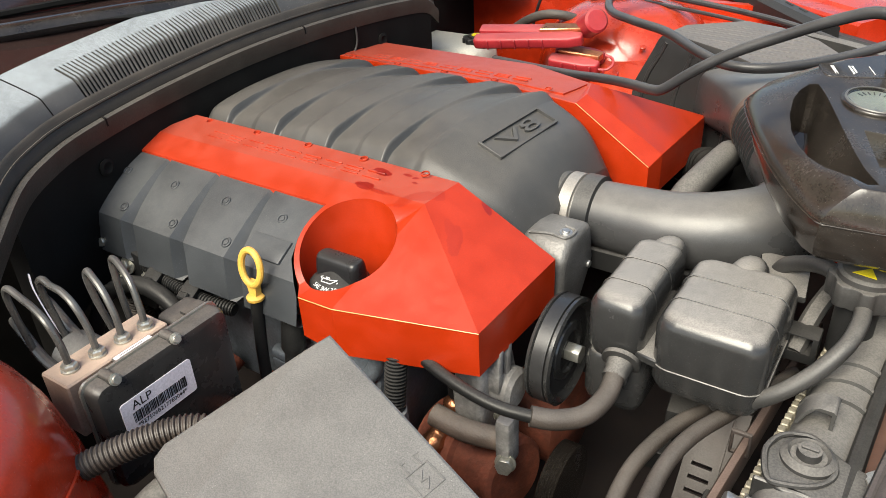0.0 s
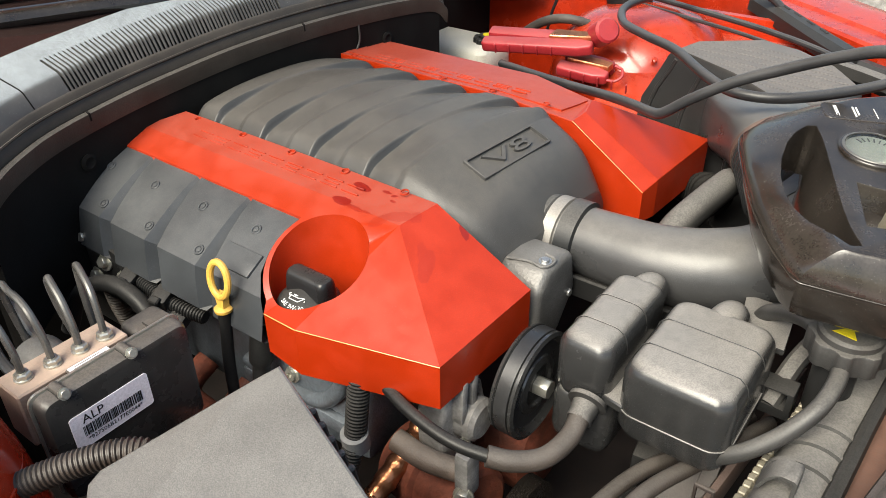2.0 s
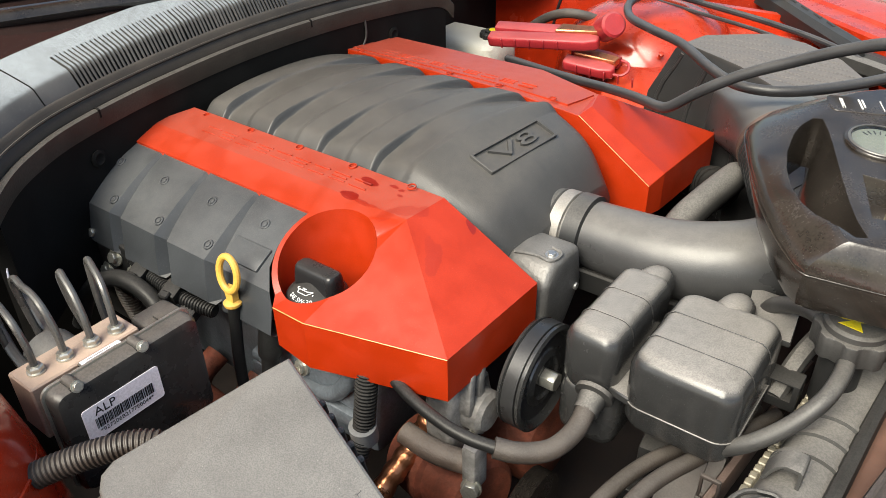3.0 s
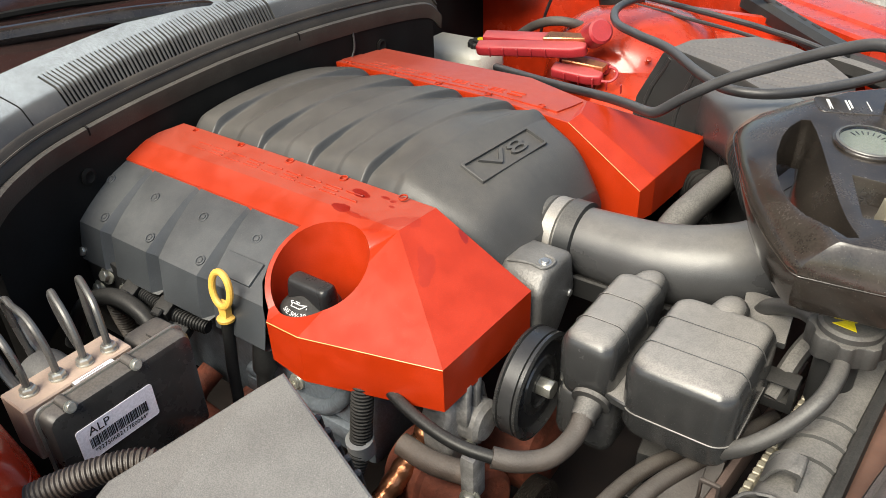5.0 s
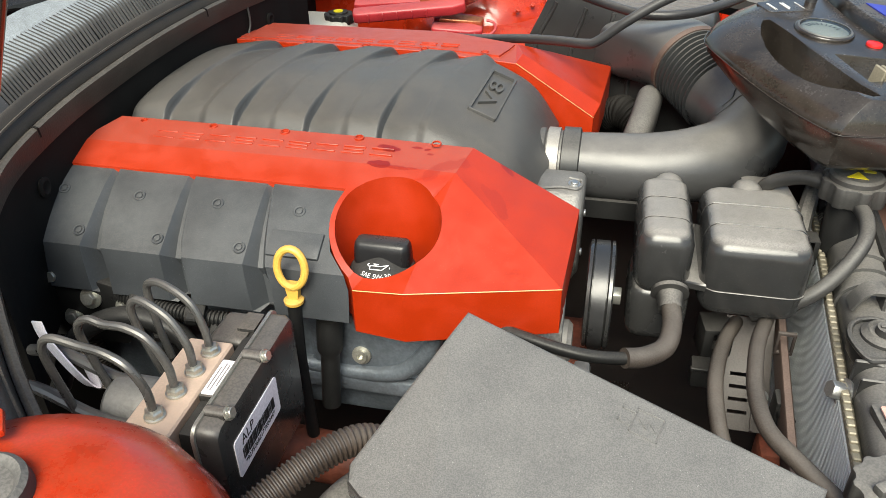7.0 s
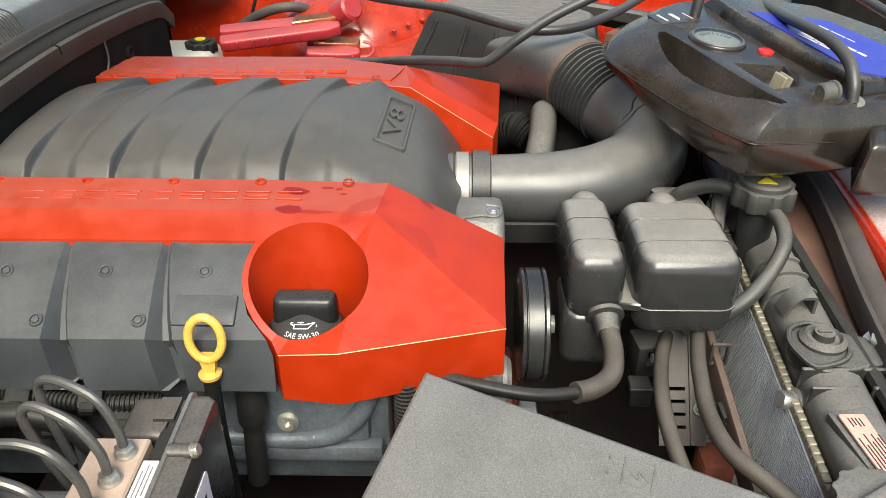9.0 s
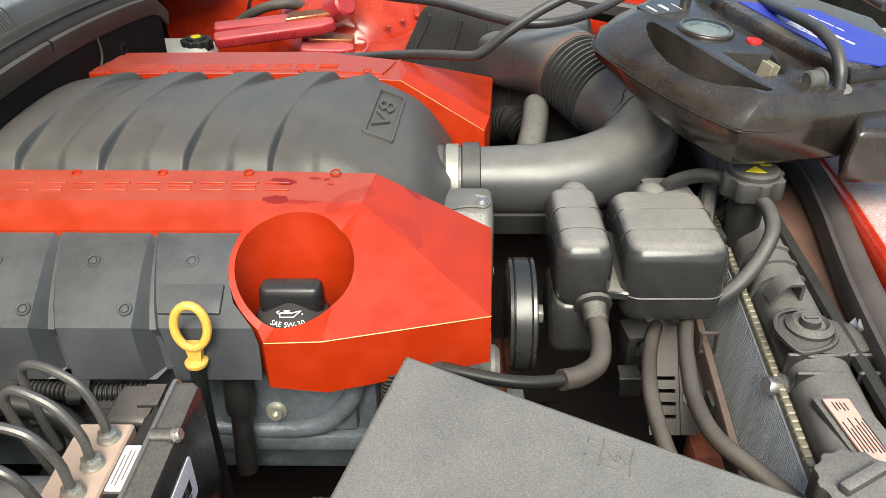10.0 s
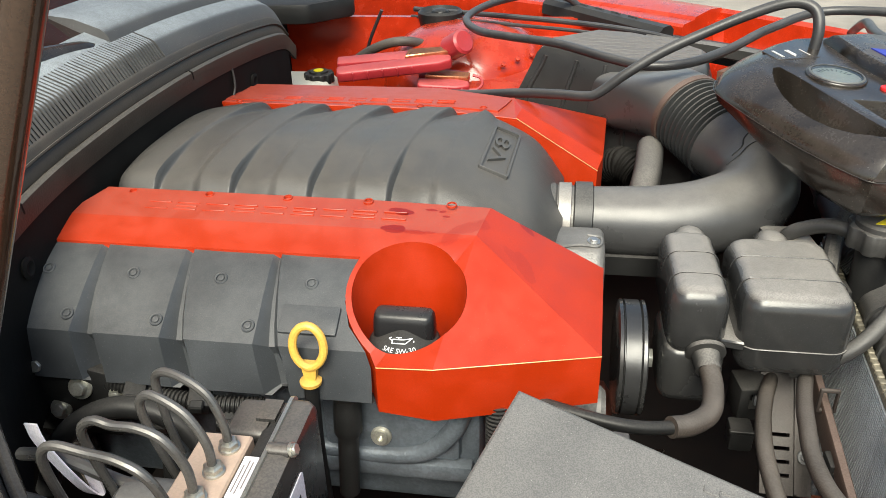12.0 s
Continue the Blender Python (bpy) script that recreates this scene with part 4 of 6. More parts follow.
part("arm", prism([(0.020, 0.735), (0.024, 0.675), (0.050, 0.645), (0.085, 0.650), (0.104, 0.690), (0.110, 0.740), (0.094, 0.775), (0.060, 0.785), (0.032, 0.772)], -0.055, -0.010, 0.008, 3, ACROSS), dirty_alu, tens)
part("boss", lathe([(0.026, -0.03), (0.030, -0.025), (0.030, 0.012), (0.024, 0.018), (0.012, 0.019)], (0.0, 0.072, 0.725), (1, 0, 0), 32), dirty_alu, tens)
for y0, y1 in ((0.040, 0.052), (0.062, 0.074)):
    part("ear", prism([(y0, 0.735), (y1, 0.735), (y1 + 0.004, 0.800), (y0 + 0.004, 0.800)], -0.030, 0.006, 0.003, 2, ACROSS), dirty_alu, tens)
part("ear_bolt", bolt_bm(facing((0.004, 0.046, 0.700), (0, 1, 0.2), (1, -0.3, 0)), 0.008, 0.010, 0.011), zinc, tens)
part("rib", pipe([(-0.012, 0.098, 0.76), (-0.010, 0.104, 0.71), (-0.012, 0.090, 0.66)], 0.006, 10, 5), dirty_alu, tens)

# Radiator: core, crimp strip, tank with fittings
def rad_x(y):
    return 0.322 + 0.09 * (y + 0.03)


rad = thing("radiator", "aluminium radiator with dusty black plastic end tank", "radiator", (0.36, 0.1, 0.45))
part("core", loft([[(rad_x(y) - 0.004, y, 0.45), (rad_x(y) - 0.002, y, 0.783), (rad_x(y) + 0.03, y, 0.783), (rad_x(y) + 0.03, y, 0.45)] for y in (-0.34, 0.45)]), core_fins, rad, "fine-finned aluminium core")
fin = mesh_of("fin", loft([[(rad_x(-0.34) - 0.0055, -0.34, 0.0), (rad_x(-0.34) - 0.0055, -0.34, 0.002), (rad_x(-0.34) - 0.002, -0.34, 0.001)], [(rad_x(0.45) - 0.0055, 0.45, 0.0), (rad_x(0.45) - 0.0055, 0.45, 0.002), (rad_x(0.45) - 0.002, 0.45, 0.001)]]), core_metal)
for k in range(72):
    ob = new("fin", fin)
    ob.parent, ob.matrix_parent_inverse = rad, Matrix.Translation(-rad.location)
    ob.location = (0, 0, 0.46 + 0.0045 * k)
strip = loft([[(rad_x(y) - 0.003, y, 0.780), (rad_x(y) - 0.003, y, 0.791), (rad_x(y) + 0.001, y, 0.7935), (rad_x(y) + 0.008, y, 0.788), (rad_x(y) + 0.008, y, 0.780)] for y in (-0.34, 0.45)])
part("crimp_strip", strip, crimp_tan, rad, "pale crimped metal strip")
tab = mesh_of("crimp_tab", block((0, 0, -0.003), (0.0085, 0.0095, 0.010), 0.0012, 1), crimp_tan)
for k in range(64):
    y = -0.33 + 0.012 * k
    ob = new("crimp_tab", tab)
    ob.parent, ob.matrix_parent_inverse = rad, Matrix.Translation(-rad.location)
    ob.location = (rad_x(y) - 0.001, y, 0.7945)
part("tank", loft([[(rad_x(y) + 0.042 + 0.036 * math.cos(a), y, 0.797 + 0.030 * math.sin(a)) for a in (2 * math.pi * k / 24 for k in range(24))] for y in (-0.34, -0.2, -0.05, 0.0, 0.1, 0.2, 0.45, 0.78)]), tank_plastic, rad)
for y in (0.13, 0.165, 0.20, 0.36, 0.40, 0.47, 0.58):
    ring = loft([[(rad_x(y) + 0.042 + r * 1.1 * math.cos(a), y + d, 0.797 + r * 0.95 * math.sin(a)) for a in (2 * math.pi * k / 24 for k in range(24))] for d, r in ((-0.004, 0.031), (-0.003, 0.036), (0.003, 0.036), (0.004, 0.031))])
    part("tank_band", ring, tank_plastic, rad)
part("tank_port", joined(block((0.408, 0.50, 0.838), (0.030, 0.034, 0.040), 0.005, 2, (0, 12, 5)), block((0.397, 0.50, 0.862), (0.034, 0.040, 0.006), 0.002, 1, (0, 12, 5))), bracket_black, rad)
for k in range(6):
    part("tank_rib", block((rad_x(0.335) + 0.008, 0.315 + 0.0055 * k, 0.809), (0.022, 0.0022, 0.004), 0.0006, 1, (0, -48, 5)), tank_plastic, rad)
hook_path = [(-0.016, 0.0), (-0.010, 0.014), (-0.003, 0.024), (0.005, 0.029), (0.018, 0.029), (0.021, 0.026), (0.021, -0.004)]
part("hook_tab", joined(bevelled(loft([[(0.358 + x, y, 0.822 + z) for x, z in hook_path + [(x + (0.004 if x < 0.0 else -0.004), min(z, 0.0245)) for x, z in reversed(hook_path)]] for y in (0.076, 0.104)]), 0.0006, 1)), tank_plastic, rad)
mount_outline = [(0.346, 0.050), (0.335, 0.040), (0.328, 0.020), (0.330, 0.0), (0.338, -0.022), (0.352, -0.030), (0.385, -0.026), (0.44, -0.012), (0.50, 0.004), (0.50, 0.036), (0.44, 0.03), (0.405, 0.036), (0.385, 0.048), (0.364, 0.054)]
part("mount_plate", prism(mount_outline, 0.806, 0.828, 0.004, 3), bracket_black, rad, "black pressed bracket")
part("mount_lip", joined(pipe([(x, y, 0.829) for x, y in (*mount_outline[:5], (0.350, -0.024), (0.378, -0.012), (0.392, 0.012), (0.384, 0.04), *mount_outline[-1:], mount_outline[0])], 0.0032, 8, 4)), bracket_black, rad)
part("mount_grommet", joined(lathe([(0.026, 0.822), (0.026, 0.832), (0.02, 0.838), (0.017, 0.834), (0.012, 0.834), (0.011, 0.842), (0.004, 0.842)], (0.366, 0.022, 0), sides=28), block((0.366, 0.022, 0.842), (0.016, 0.004, 0.004), 0.001)), rubber, rad, "oval rubber mount with a pin")
part("mount_bolt", bolt_bm(pose(0.430, 0.018, 0.830, 8, -24, 0), 0.0105, 0.010, 0.0195), zinc, rad)
for x0 in (0.352, 0.418):
    part("side_bracket", joined(block((x0, -0.024, 0.806), (0.052, 0.005, 0.044), 0.0015, 1), block((x0, -0.052, 0.804), (0.052, 0.005, 0.044), 0.0015, 1), block((x0, -0.038, 0.792), (0.052, 0.024, 0.006), 0.001, 1), block((x0 + 0.022, -0.038, 0.806), (0.005, 0.026, 0.036), 0.001, 1)), bracket_black, rad)
part("bracket_bolt", bolt_bm(facing((0.440, -0.040, 0.810), (0, 1, 0), (1, -0.1, 0.2)), 0.008, 0.010, 0.012), steel, rad)
part("sticker_pad", block((0.356, -0.140, 0.822), (0.046, 0.105, 0.012), 0.003, 2, (0, -5, 7)), tank_plastic, rad)
part("side_bolt", bolt_bm(facing((0.322, -0.033, 0.787), (0, 1, 0), (-1, -0.15, 0.35)), 0.0105, 0.018, 0.016), steel, rad)
sticker = facing((0.352, -0.140, 0.829), (-0.12, 1, 0), (0.1, 0, 1))
sticker_part = part("sticker", prism(rounded(0.085, 0.030, 0.003, 3), -0.001, 0.0008, 0, 1, sticker), label_pink, rad, "dusty pink printed sticker")
part("sticker_print", joined(*[prism(rounded(w, 0.0012, 0.0004, 2, x, y), 0.0006, 0.0012, m=sticker) for w, x, y in ((0.040, -0.010, 0.0115), (0.030, -0.014, 0.0075), (0.046, -0.008, 0.0035), (0.034, -0.012, -0.0005), (0.046, -0.008, -0.0045), (0.040, -0.010, -0.0085), (0.046, -0.008, -0.0120), (0.012, 0.031, 0.0075), (0.010, 0.032, 0.0035), (0.012, 0.031, -0.0005), (0.011, 0.031, -0.0045))]), ink, sticker_part, "rows of unreadable print")

shroud = thing("fan_shroud", "black plastic fan shroud with open frames", "fan shroud", (0.25, 0.1, 0.45))
part("edge_rail", loft([[(rad_x(y) - 0.048, y, 0.69), (rad_x(y) - 0.048, y, 0.722), (rad_x(y) - 0.046, y, 0.725), (rad_x(y) - 0.038, y, 0.725), (rad_x(y) - 0.036, y, 0.722), (rad_x(y) - 0.036, y, 0.69)] for y in (-0.30, 0.42)]), dusty_trim, shroud, "dirty brown shroud edge")
wall = loft([[(x, 0.175, 0.725), (x, 0.080, 0.600), (x, 0.090, 0.592), (x, 0.186, 0.718)] for x in (0.226, 0.290)])
for k in range(4):
    wall = cut(wall, block((0.250, 0.128 - 0.0105 * k, 0.660 - 0.0138 * k), (0.026, 0.05, 0.005), 0, 1, (-37, 0, 0)))
part("shroud_wall", wall, shroud_grey, shroud, "dusty slotted shroud wall")
part("wall_rib", loft([[(x, 0.173, 0.729), (x, 0.078, 0.604), (x, 0.080, 0.600), (x, 0.175, 0.725)] for x in (0.268, 0.272)]), shroud_grey, shroud)
socket_box = cut(block((0.212, 0.160, 0.697), (0.042, 0.046, 0.052), 0.004, 2, (0, 0, 8)), block((0.216, 0.140, 0.704), (0.018, 0.03, 0.024), 0, 1, (0, 0, 8)))
part("fan_socket", socket_box, black_plastic, shroud)
part("socket_pin", block((0.217, 0.146, 0.702), (0.004, 0.012, 0.016), 0.001, 1), clip_grey, shroud, "pale pin")
part("fan_plug", joined(block((0.196, 0.113, 0.668), (0.030, 0.032, 0.032), 0.004, 2), block((0.196, 0.098, 0.684), (0.034, 0.006, 0.006), 0.001, 1)), black_plastic, shroud)
part("wall_bolt", bolt_bm(facing((0.280, 0.108, 0.642), (1, 0, 0), (0.2, -0.8, 0.6)), 0.006, 0.006, 0.009), clip_grey, shroud)
part("clip_loop", cut(block((0.291, 0.110, 0.736), (0.024, 0.006, 0.036), 0.002, 2), block((0.291, 0.110, 0.736), (0.017, 0.03, 0.028))), shroud_grey, shroud, "dusty wire loop")
part("clip_loop", cut(block((0.318, 0.25, 0.80), (0.04, 0.03, 0.04), 0.002), block((0.318, 0.25, 0.806), (0.026, 0.06, 0.024))), black_plastic, shroud)
part("connector", joined(block((0.283, 0.03, 0.69), (0.02, 0.03, 0.05), 0.004), lathe([(0.009, 0), (0.009, 0.02)], (0.283, 0.02, 0.70), (0.2, -1, 0), 16)), black_plastic, shroud)
part("foot", block((0.304, 0.075, 0.545), (0.045, 0.05, 0.09), 0.008), rust, shroud)

for pts in ([(0.285, 0.33, 0.68), (0.262, 0.25, 0.70), (0.240, 0.175, 0.715), (0.219, 0.115, 0.730), (0.204, 0.058, 0.735), (0.196, 0.0, 0.735), (0.199, -0.06, 0.725), (0.215, -0.10, 0.70), (0.235, -0.13, 0.66)],
            [(0.315, 0.29, 0.72), (0.290, 0.21, 0.735), (0.266, 0.13, 0.752), (0.248, 0.07, 0.765), (0.238, 0.02, 0.770), (0.234, -0.03, 0.765), (0.241, -0.087, 0.765), (0.268, -0.132, 0.765), (0.32, -0.19, 0.75), (0.36, -0.24, 0.72)]):
    single("coolant_hose", pipe(pts, 0.0098, 14), dirty_rubber, "dusty brown rubber hose dropping beside the radiator fan", "hose", "fan side hoses")

# Filler neck and hoses by the radiator
neck = thing("coolant_filler", "black coolant filler neck with a lobed cap and yellow warning print", "coolant filler", (0.368, 0.27, 0.75))
part("neck", lathe([(0.024, 0.74), (0.024, 0.868), (0.027, 0.872), (0.027, 0.882), (0.02, 0.884)], (0.366, 0.268, 0), sides=28), black_plastic, neck)
lobes = [(((0.0385 if k % 6 < 3 else 0.034)) * 1.13 * math.cos(2 * math.pi * k / 48) + 0.369, ((0.0385 if k % 6 < 3 else 0.034)) * 1.13 * math.sin(2 * math.pi * k / 48) + 0.272) for k in range(48)]
filler_cap = part("cap", joined(prism(lobes, 0.872, 0.902, 0.003, 2), lathe([(0.035, 0.90), (0.034, 0.908), (0.030, 0.911), (0.004, 0.911)], (0.369, 0.272, 0), sides=32)), hose_rubber, neck)
part("warning_mark", joined(prism([(0.352, 0.256), (0.378, 0.252), (0.370, 0.274)], 0.9105, 0.9116), prism(rounded(0.016, 0.007, 0.003, 3, 0.385, 0.277), 0.9105, 0.9116), prism(rounded(0.018, 0.008, 0.002, 3, 0.357, 0.285), 0.9105, 0.9116)), yellow_print, filler_cap, "yellow warning print")
single("overflow_hose", pipe([(0.368, 0.262, 0.872), (0.373, 0.240, 0.876), (0.374, 0.205, 0.876), (0.367, 0.170, 0.865), (0.345, 0.144, 0.838), (0.315, 0.126, 0.810), (0.285, 0.125, 0.785), (0.25, 0.14, 0.755)], 0.0098, 16), hose_rubber, "dusty black rubber overflow hose", "hose")
single("vent_hose", pipe([(0.345, 0.285, 0.882), (0.318, 0.300, 0.884), (0.290, 0.315, 0.872), (0.268, 0.325, 0.852), (0.250, 0.33, 0.80)], 0.0105, 14), hose_rubber, "thin black rubber vent hose", "hose")
single("wiring_rail", pipe([(0.40, 0.45, 0.86), (0.355, 0.38, 0.855), (0.325, 0.30, 0.83), (0.312, 0.24, 0.79)], 0.012, 10), rubber, "dusty black wiring rail beside the radiator", "wiring")

wash = thing("washer_filler", "dusty grey ribbed filler cap beside the radiator tank", "filler cap", (0.317, -0.205, 0.7))
gear = [((0.040 if k % 4 < 2 else 0.037) * math.cos(2 * math.pi * k / 48) + 0.322, (0.040 if k % 4 < 2 else 0.037) * math.sin(2 * math.pi * k / 48) - 0.212) for k in range(48)]
wash_cap = part("cap", prism(gear, 0.800, 0.838, 0.004, 2), tank_plastic, wash)
part("bottle", lathe([(0.034, 0.45), (0.034, 0.80)], (0.322, -0.212, 0), sides=28), white_tank, wash)
part("grip_bar", block((0.322, -0.212, 0.842), (0.055, 0.012, 0.01), 0.003, 2, (0, 0, 30)), tank_plastic, wash_cap)

# Front end: baffle, crossmember, bumper
single("trim_baffle", loft([[(0.405, y, 0.78), (0.41, y, 0.805), (0.53 + 0.05 * (y - 0.1), y, 0.815), (0.53 + 0.05 * (y - 0.1), y, 0.77)] for y in (-0.5, 0.62)]), brown_trim, "brown dusty baffle behind the bumper", kind="structure")
seal_line = spline([(0.455, 1.0, 0.87), (0.484, 0.70, 0.862), (0.481, 0.399, 0.855), (0.468, 0.277, 0.851), (0.446, 0.164, 0.849), (0.428, 0.065, 0.847), (0.408, -0.10, 0.840), (0.362, -0.5, 0.83)], 6)
single("trim_front_seal", loft([[(p.x + dx, p.y, p.z + dz) for dx, dz in ((0.0, -0.03), (0.0, -0.004), (0.002, 0.001), (0.006, 0.003), (0.0085, 0.0005), (0.011, 0.003), (0.018, 0.008), (0.028, 0.009), (0.036, 0.004), (0.038, -0.03))] for p in seal_line]), front_rubber, "wide dusty black rubber front seal", kind="structure")
single("trim_inner_seal", pipe([(0.395, -0.3, 0.815), (0.405, 0.0, 0.82), (0.415, 0.2, 0.82), (0.425, 0.4, 0.82), (0.43, 0.9, 0.83)], 0.009, 8), black_plastic, "thin black rubber inner seal", kind="structure")
single("crossmember", block((0.475, 0.60, 0.90), (0.07, 0.16, 0.10), 0.01), black_plastic, "black upper crossmember that carries the jump starter", kind="structure")
single("bumper", loft([[(0.488 + f, y, 0.5), (0.482 + f, y, 0.842), (0.484 + f, y, 0.856), (0.490 + f, y, 0.866), (0.497 + f, y, 0.870), (0.54 + f, y, 0.872), (0.64 + f, y, 0.856), (0.74 + f, y, 0.74), (0.78 + f, y, 0.5)] for y, f in ((-0.55, -0.1), (-0.2, -0.04), (0.1, -0.004), (0.25, 0.014), (0.4, 0.026), (0.7, 0.03), (1.0, -0.06), (1.25, -0.2))]), dusty_sky_red, "red painted front bumper, its dusty top edge greyed by painted sky reflection", kind="structure")


# ---- near side: fuse box, brake modulator, strut tower, hoses ----
FC, FL, FR = Vector((-0.079, -0.158, 0.935)), Vector((-0.160, -0.347, 0.898)), Vector((0.243, -0.266, 0.880))
fu, fv = FR - FC, FL - FC
FUSE = facing(FC, fu, fu.cross(-fv))
FW, FH = fu.length, fv.length
fuse = thing("fuse_box", "dusty dark grey fuse box with a moulded lid", "fuse box", (0.05, -0.3, 0.7))
# lid outline in its own plane: x along the long edge, y towards the bay side edge is 0 and the near edge is -FH
lid_out = [(0.0, 0.0), (FW, 0.0), (FW, -FH), (0.02, -FH), (0.004, -FH + 0.006), (-0.004, -FH + 0.02)]


def inset_poly(poly, d):
    cx, cy = sum(p[0] for p in poly) / len(poly), sum(p[1] for p in poly) / len(poly)
    out = []
    for x, y in poly:
        out.append((x + (d if x < cx else -d), y + (d if y < cy else -d)))
    return out


lid = loft([[(x, y, z) for x, y in inset_poly(lid_out, i)] for z, i in ((-0.036, 0.0), (-0.0045, 0.0), (-0.0015, 0.0009), (0.0, 0.0032))])
# a shallow fold: the corner by the tower falls away from the rest
fold = Vector((FH - 0.03, 0.085, 0)).normalized()
bmesh.ops.bisect_plane(lid, geom=[*lid.verts, *lid.edges, *lid.faces], plane_co=(0, -0.03, 0), plane_no=fold)
for v in lid.verts:
    off = (v.co - Vector((0, -0.03, 0))).dot(fold)
    if v.co.z > -0.006 and off < -0.001:
        v.co.z += 0.13 * off
lid.transform(FUSE)
fuse_lid = part("lid", lid, fuse_plastic, fuse, sharp=5)
part("lid_rim", prism(inset_poly(lid_out, -0.003), -0.043, -0.037, 0.001, 1, FUSE), fuse_plastic, fuse)
part("body", prism(inset_poly(lid_out, 0.008), -0.26, -0.043, 0.004, 2, FUSE), black_plastic, fuse)
for k in range(5):
    part("body_rib", prism([(0.03 + 0.02 * k, 0.0), (0.038 + 0.02 * k, 0.0), (0.038 + 0.02 * k, 0.012), (0.03 + 0.02 * k, 0.012)], -0.11, -0.05, 0.002, 1, FUSE), rubber, fuse)
for y0 in (-0.062, -0.150):
    for k in range(4):
        part("clip_fin", bevelled(prism(rounded(0.034, 0.0065, 0.003, 3, -0.012, y0 - 0.0115 * k), -0.065, -0.018), 0.0015, 1) if k % 4 else prism(rounded(0.038, 0.0065, 0.003, 3, -0.013, y0), -0.065, -0.014, 0.0015, 1), box_plastic, fuse)
        fuse.children[-1].data.transform(FUSE)
icon_x, icon_y = 0.1955, -0.0256


def icon_bar(x0, y0, x1, y1, w=0.0022):
    d = Vector((x1 - x0, y1 - y0)).normalized() * w / 2
    n = Vector((-d.y, d.x))
    return prism([(x0 - d.x + n.x, y0 - d.y + n.y), (x0 - d.x - n.x, y0 - d.y - n.y), (x1 + d.x - n.x, y1 + d.y - n.y), (x1 + d.x + n.x, y1 + d.y + n.y)], -0.0005, 0.0011, 0.0004, 1,
                 FUSE @ Matrix.Translation((icon_x, icon_y, 0)) @ Matrix.Rotation(radians(92), 4, "Z") @ Matrix.Scale(0.72, 4))


icon = [(-0.017, -0.017, 0.017, -0.017), (0.017, -0.017, 0.017, 0.017), (0.017, 0.017, -0.017, 0.017), (-0.017, 0.017, -0.017, -0.017),
        (-0.010, 0.017, -0.010, 0.034), (0.010, 0.017, 0.010, 0.034), (-0.010, 0.034, -0.004, 0.034), (0.010, 0.034, 0.016, 0.034), (0.004, 0.011, -0.005, 0.0), (-0.005, 0.0, 0.005, -0.001), (0.005, -0.001, -0.004, -0.012)]
for b in icon:
    part("symbol_stroke", icon_bar(*b), fuse_plastic, fuse_lid)

absm = thing("brake_modulator", "black brake modulator with tan valve block and steel pipes", "brake modulator", (-0.33, -0.23, 0.72))
part("lid", loft([[(x, y, z) for y, z in rounded(w, h, 0.012, 4, -0.222, 0.808)] for x, w, h in ((-0.300, 0.186, 0.148), (-0.286, 0.186, 0.148), (-0.280, 0.180, 0.142), (-0.2775, 0.168, 0.130))]), abs_plastic, absm)
part("gasket", loft([[(x, y, z) for y, z in rounded(0.192, 0.154, 0.013, 4, -0.222, 0.808)] for x in (-0.3035, -0.300)]), zinc, absm, "pale metal seam")
part("controller", block((-0.314, -0.222, 0.802), (0.022, 0.17, 0.13), 0.004), black_plastic, absm)
part("controller_top", block((-0.316, -0.235, 0.868), (0.018, 0.055, 0.012), 0.002), abs_plastic, absm)
tag = facing((-0.316, -0.235, 0.8745), (0, 1, 0), (0, 0, 1))
small_label = part("small_label", prism(rounded(0.05, 0.014, 0.001, 2), -0.0005, 0.0005, 0, 1, tag), label_white, absm)
for y in (-0.0036, 0.0, 0.0036):
    part("small_print", prism(rounded(0.040 - 2.2 * abs(y), 0.0011, 0.0004, 1, -0.6 * y, y), 0.0004, 0.0008, m=tag), dull_print, small_label)
for y in (-0.205, -0.287):
    part("lid_lug", pipe([(-0.302, y, 0.880), (-0.292, y, 0.880), (-0.281, y, 0.880)], 0.0075, 14, 2), abs_plastic, absm)
    part("lid_screw", bolt_bm(facing((-0.279, y, 0.883), (0, 1, 0.2), (1, 0, 0.35)), 0.006, 0.005, 0.007), zinc, absm)
part("valve_block", block((-0.352, -0.248, 0.835), (0.050, 0.137, 0.074), 0.002, 1), tan_metal, absm)
part("motor", joined(lathe([(0.032, 0.0), (0.034, 0.004), (0.034, 0.05), (0.028, 0.056)], (-0.376, -0.25, 0.83), (-1, 0, 0), 28)), aluminium, absm)
part("socket", joined(block((-0.337, -0.145, 0.842), (0.055, 0.055, 0.05), 0.010, 3), block((-0.325, -0.14, 0.868), (0.02, 0.03, 0.006), 0.001)), abs_plastic, absm)
nut = joined(lathe([(0.0112, 0.002), (0.0112, 0.0085), (0.0095, 0.0105), (0.006, 0.011)], (0, 0, 0), sides=6), lathe([(0.0125, 0.0), (0.0125, 0.0025), (0.010, 0.0035)], (0, 0, 0), sides=20))
nut_me = mesh_of("pipe_nut", nut, zinc)
for x, y in ((-0.343, -0.199), (-0.345, -0.230), (-0.348, -0.262), (-0.352, -0.295)):
    ob = new("pipe_nut", nut_me)
    ob.parent, ob.matrix_parent_inverse = absm, Matrix.Translation(-absm.location)
    ob.location, ob.scale = (x, y, 0.872), (0.82, 0.82, 0.9)
R = 0.0043
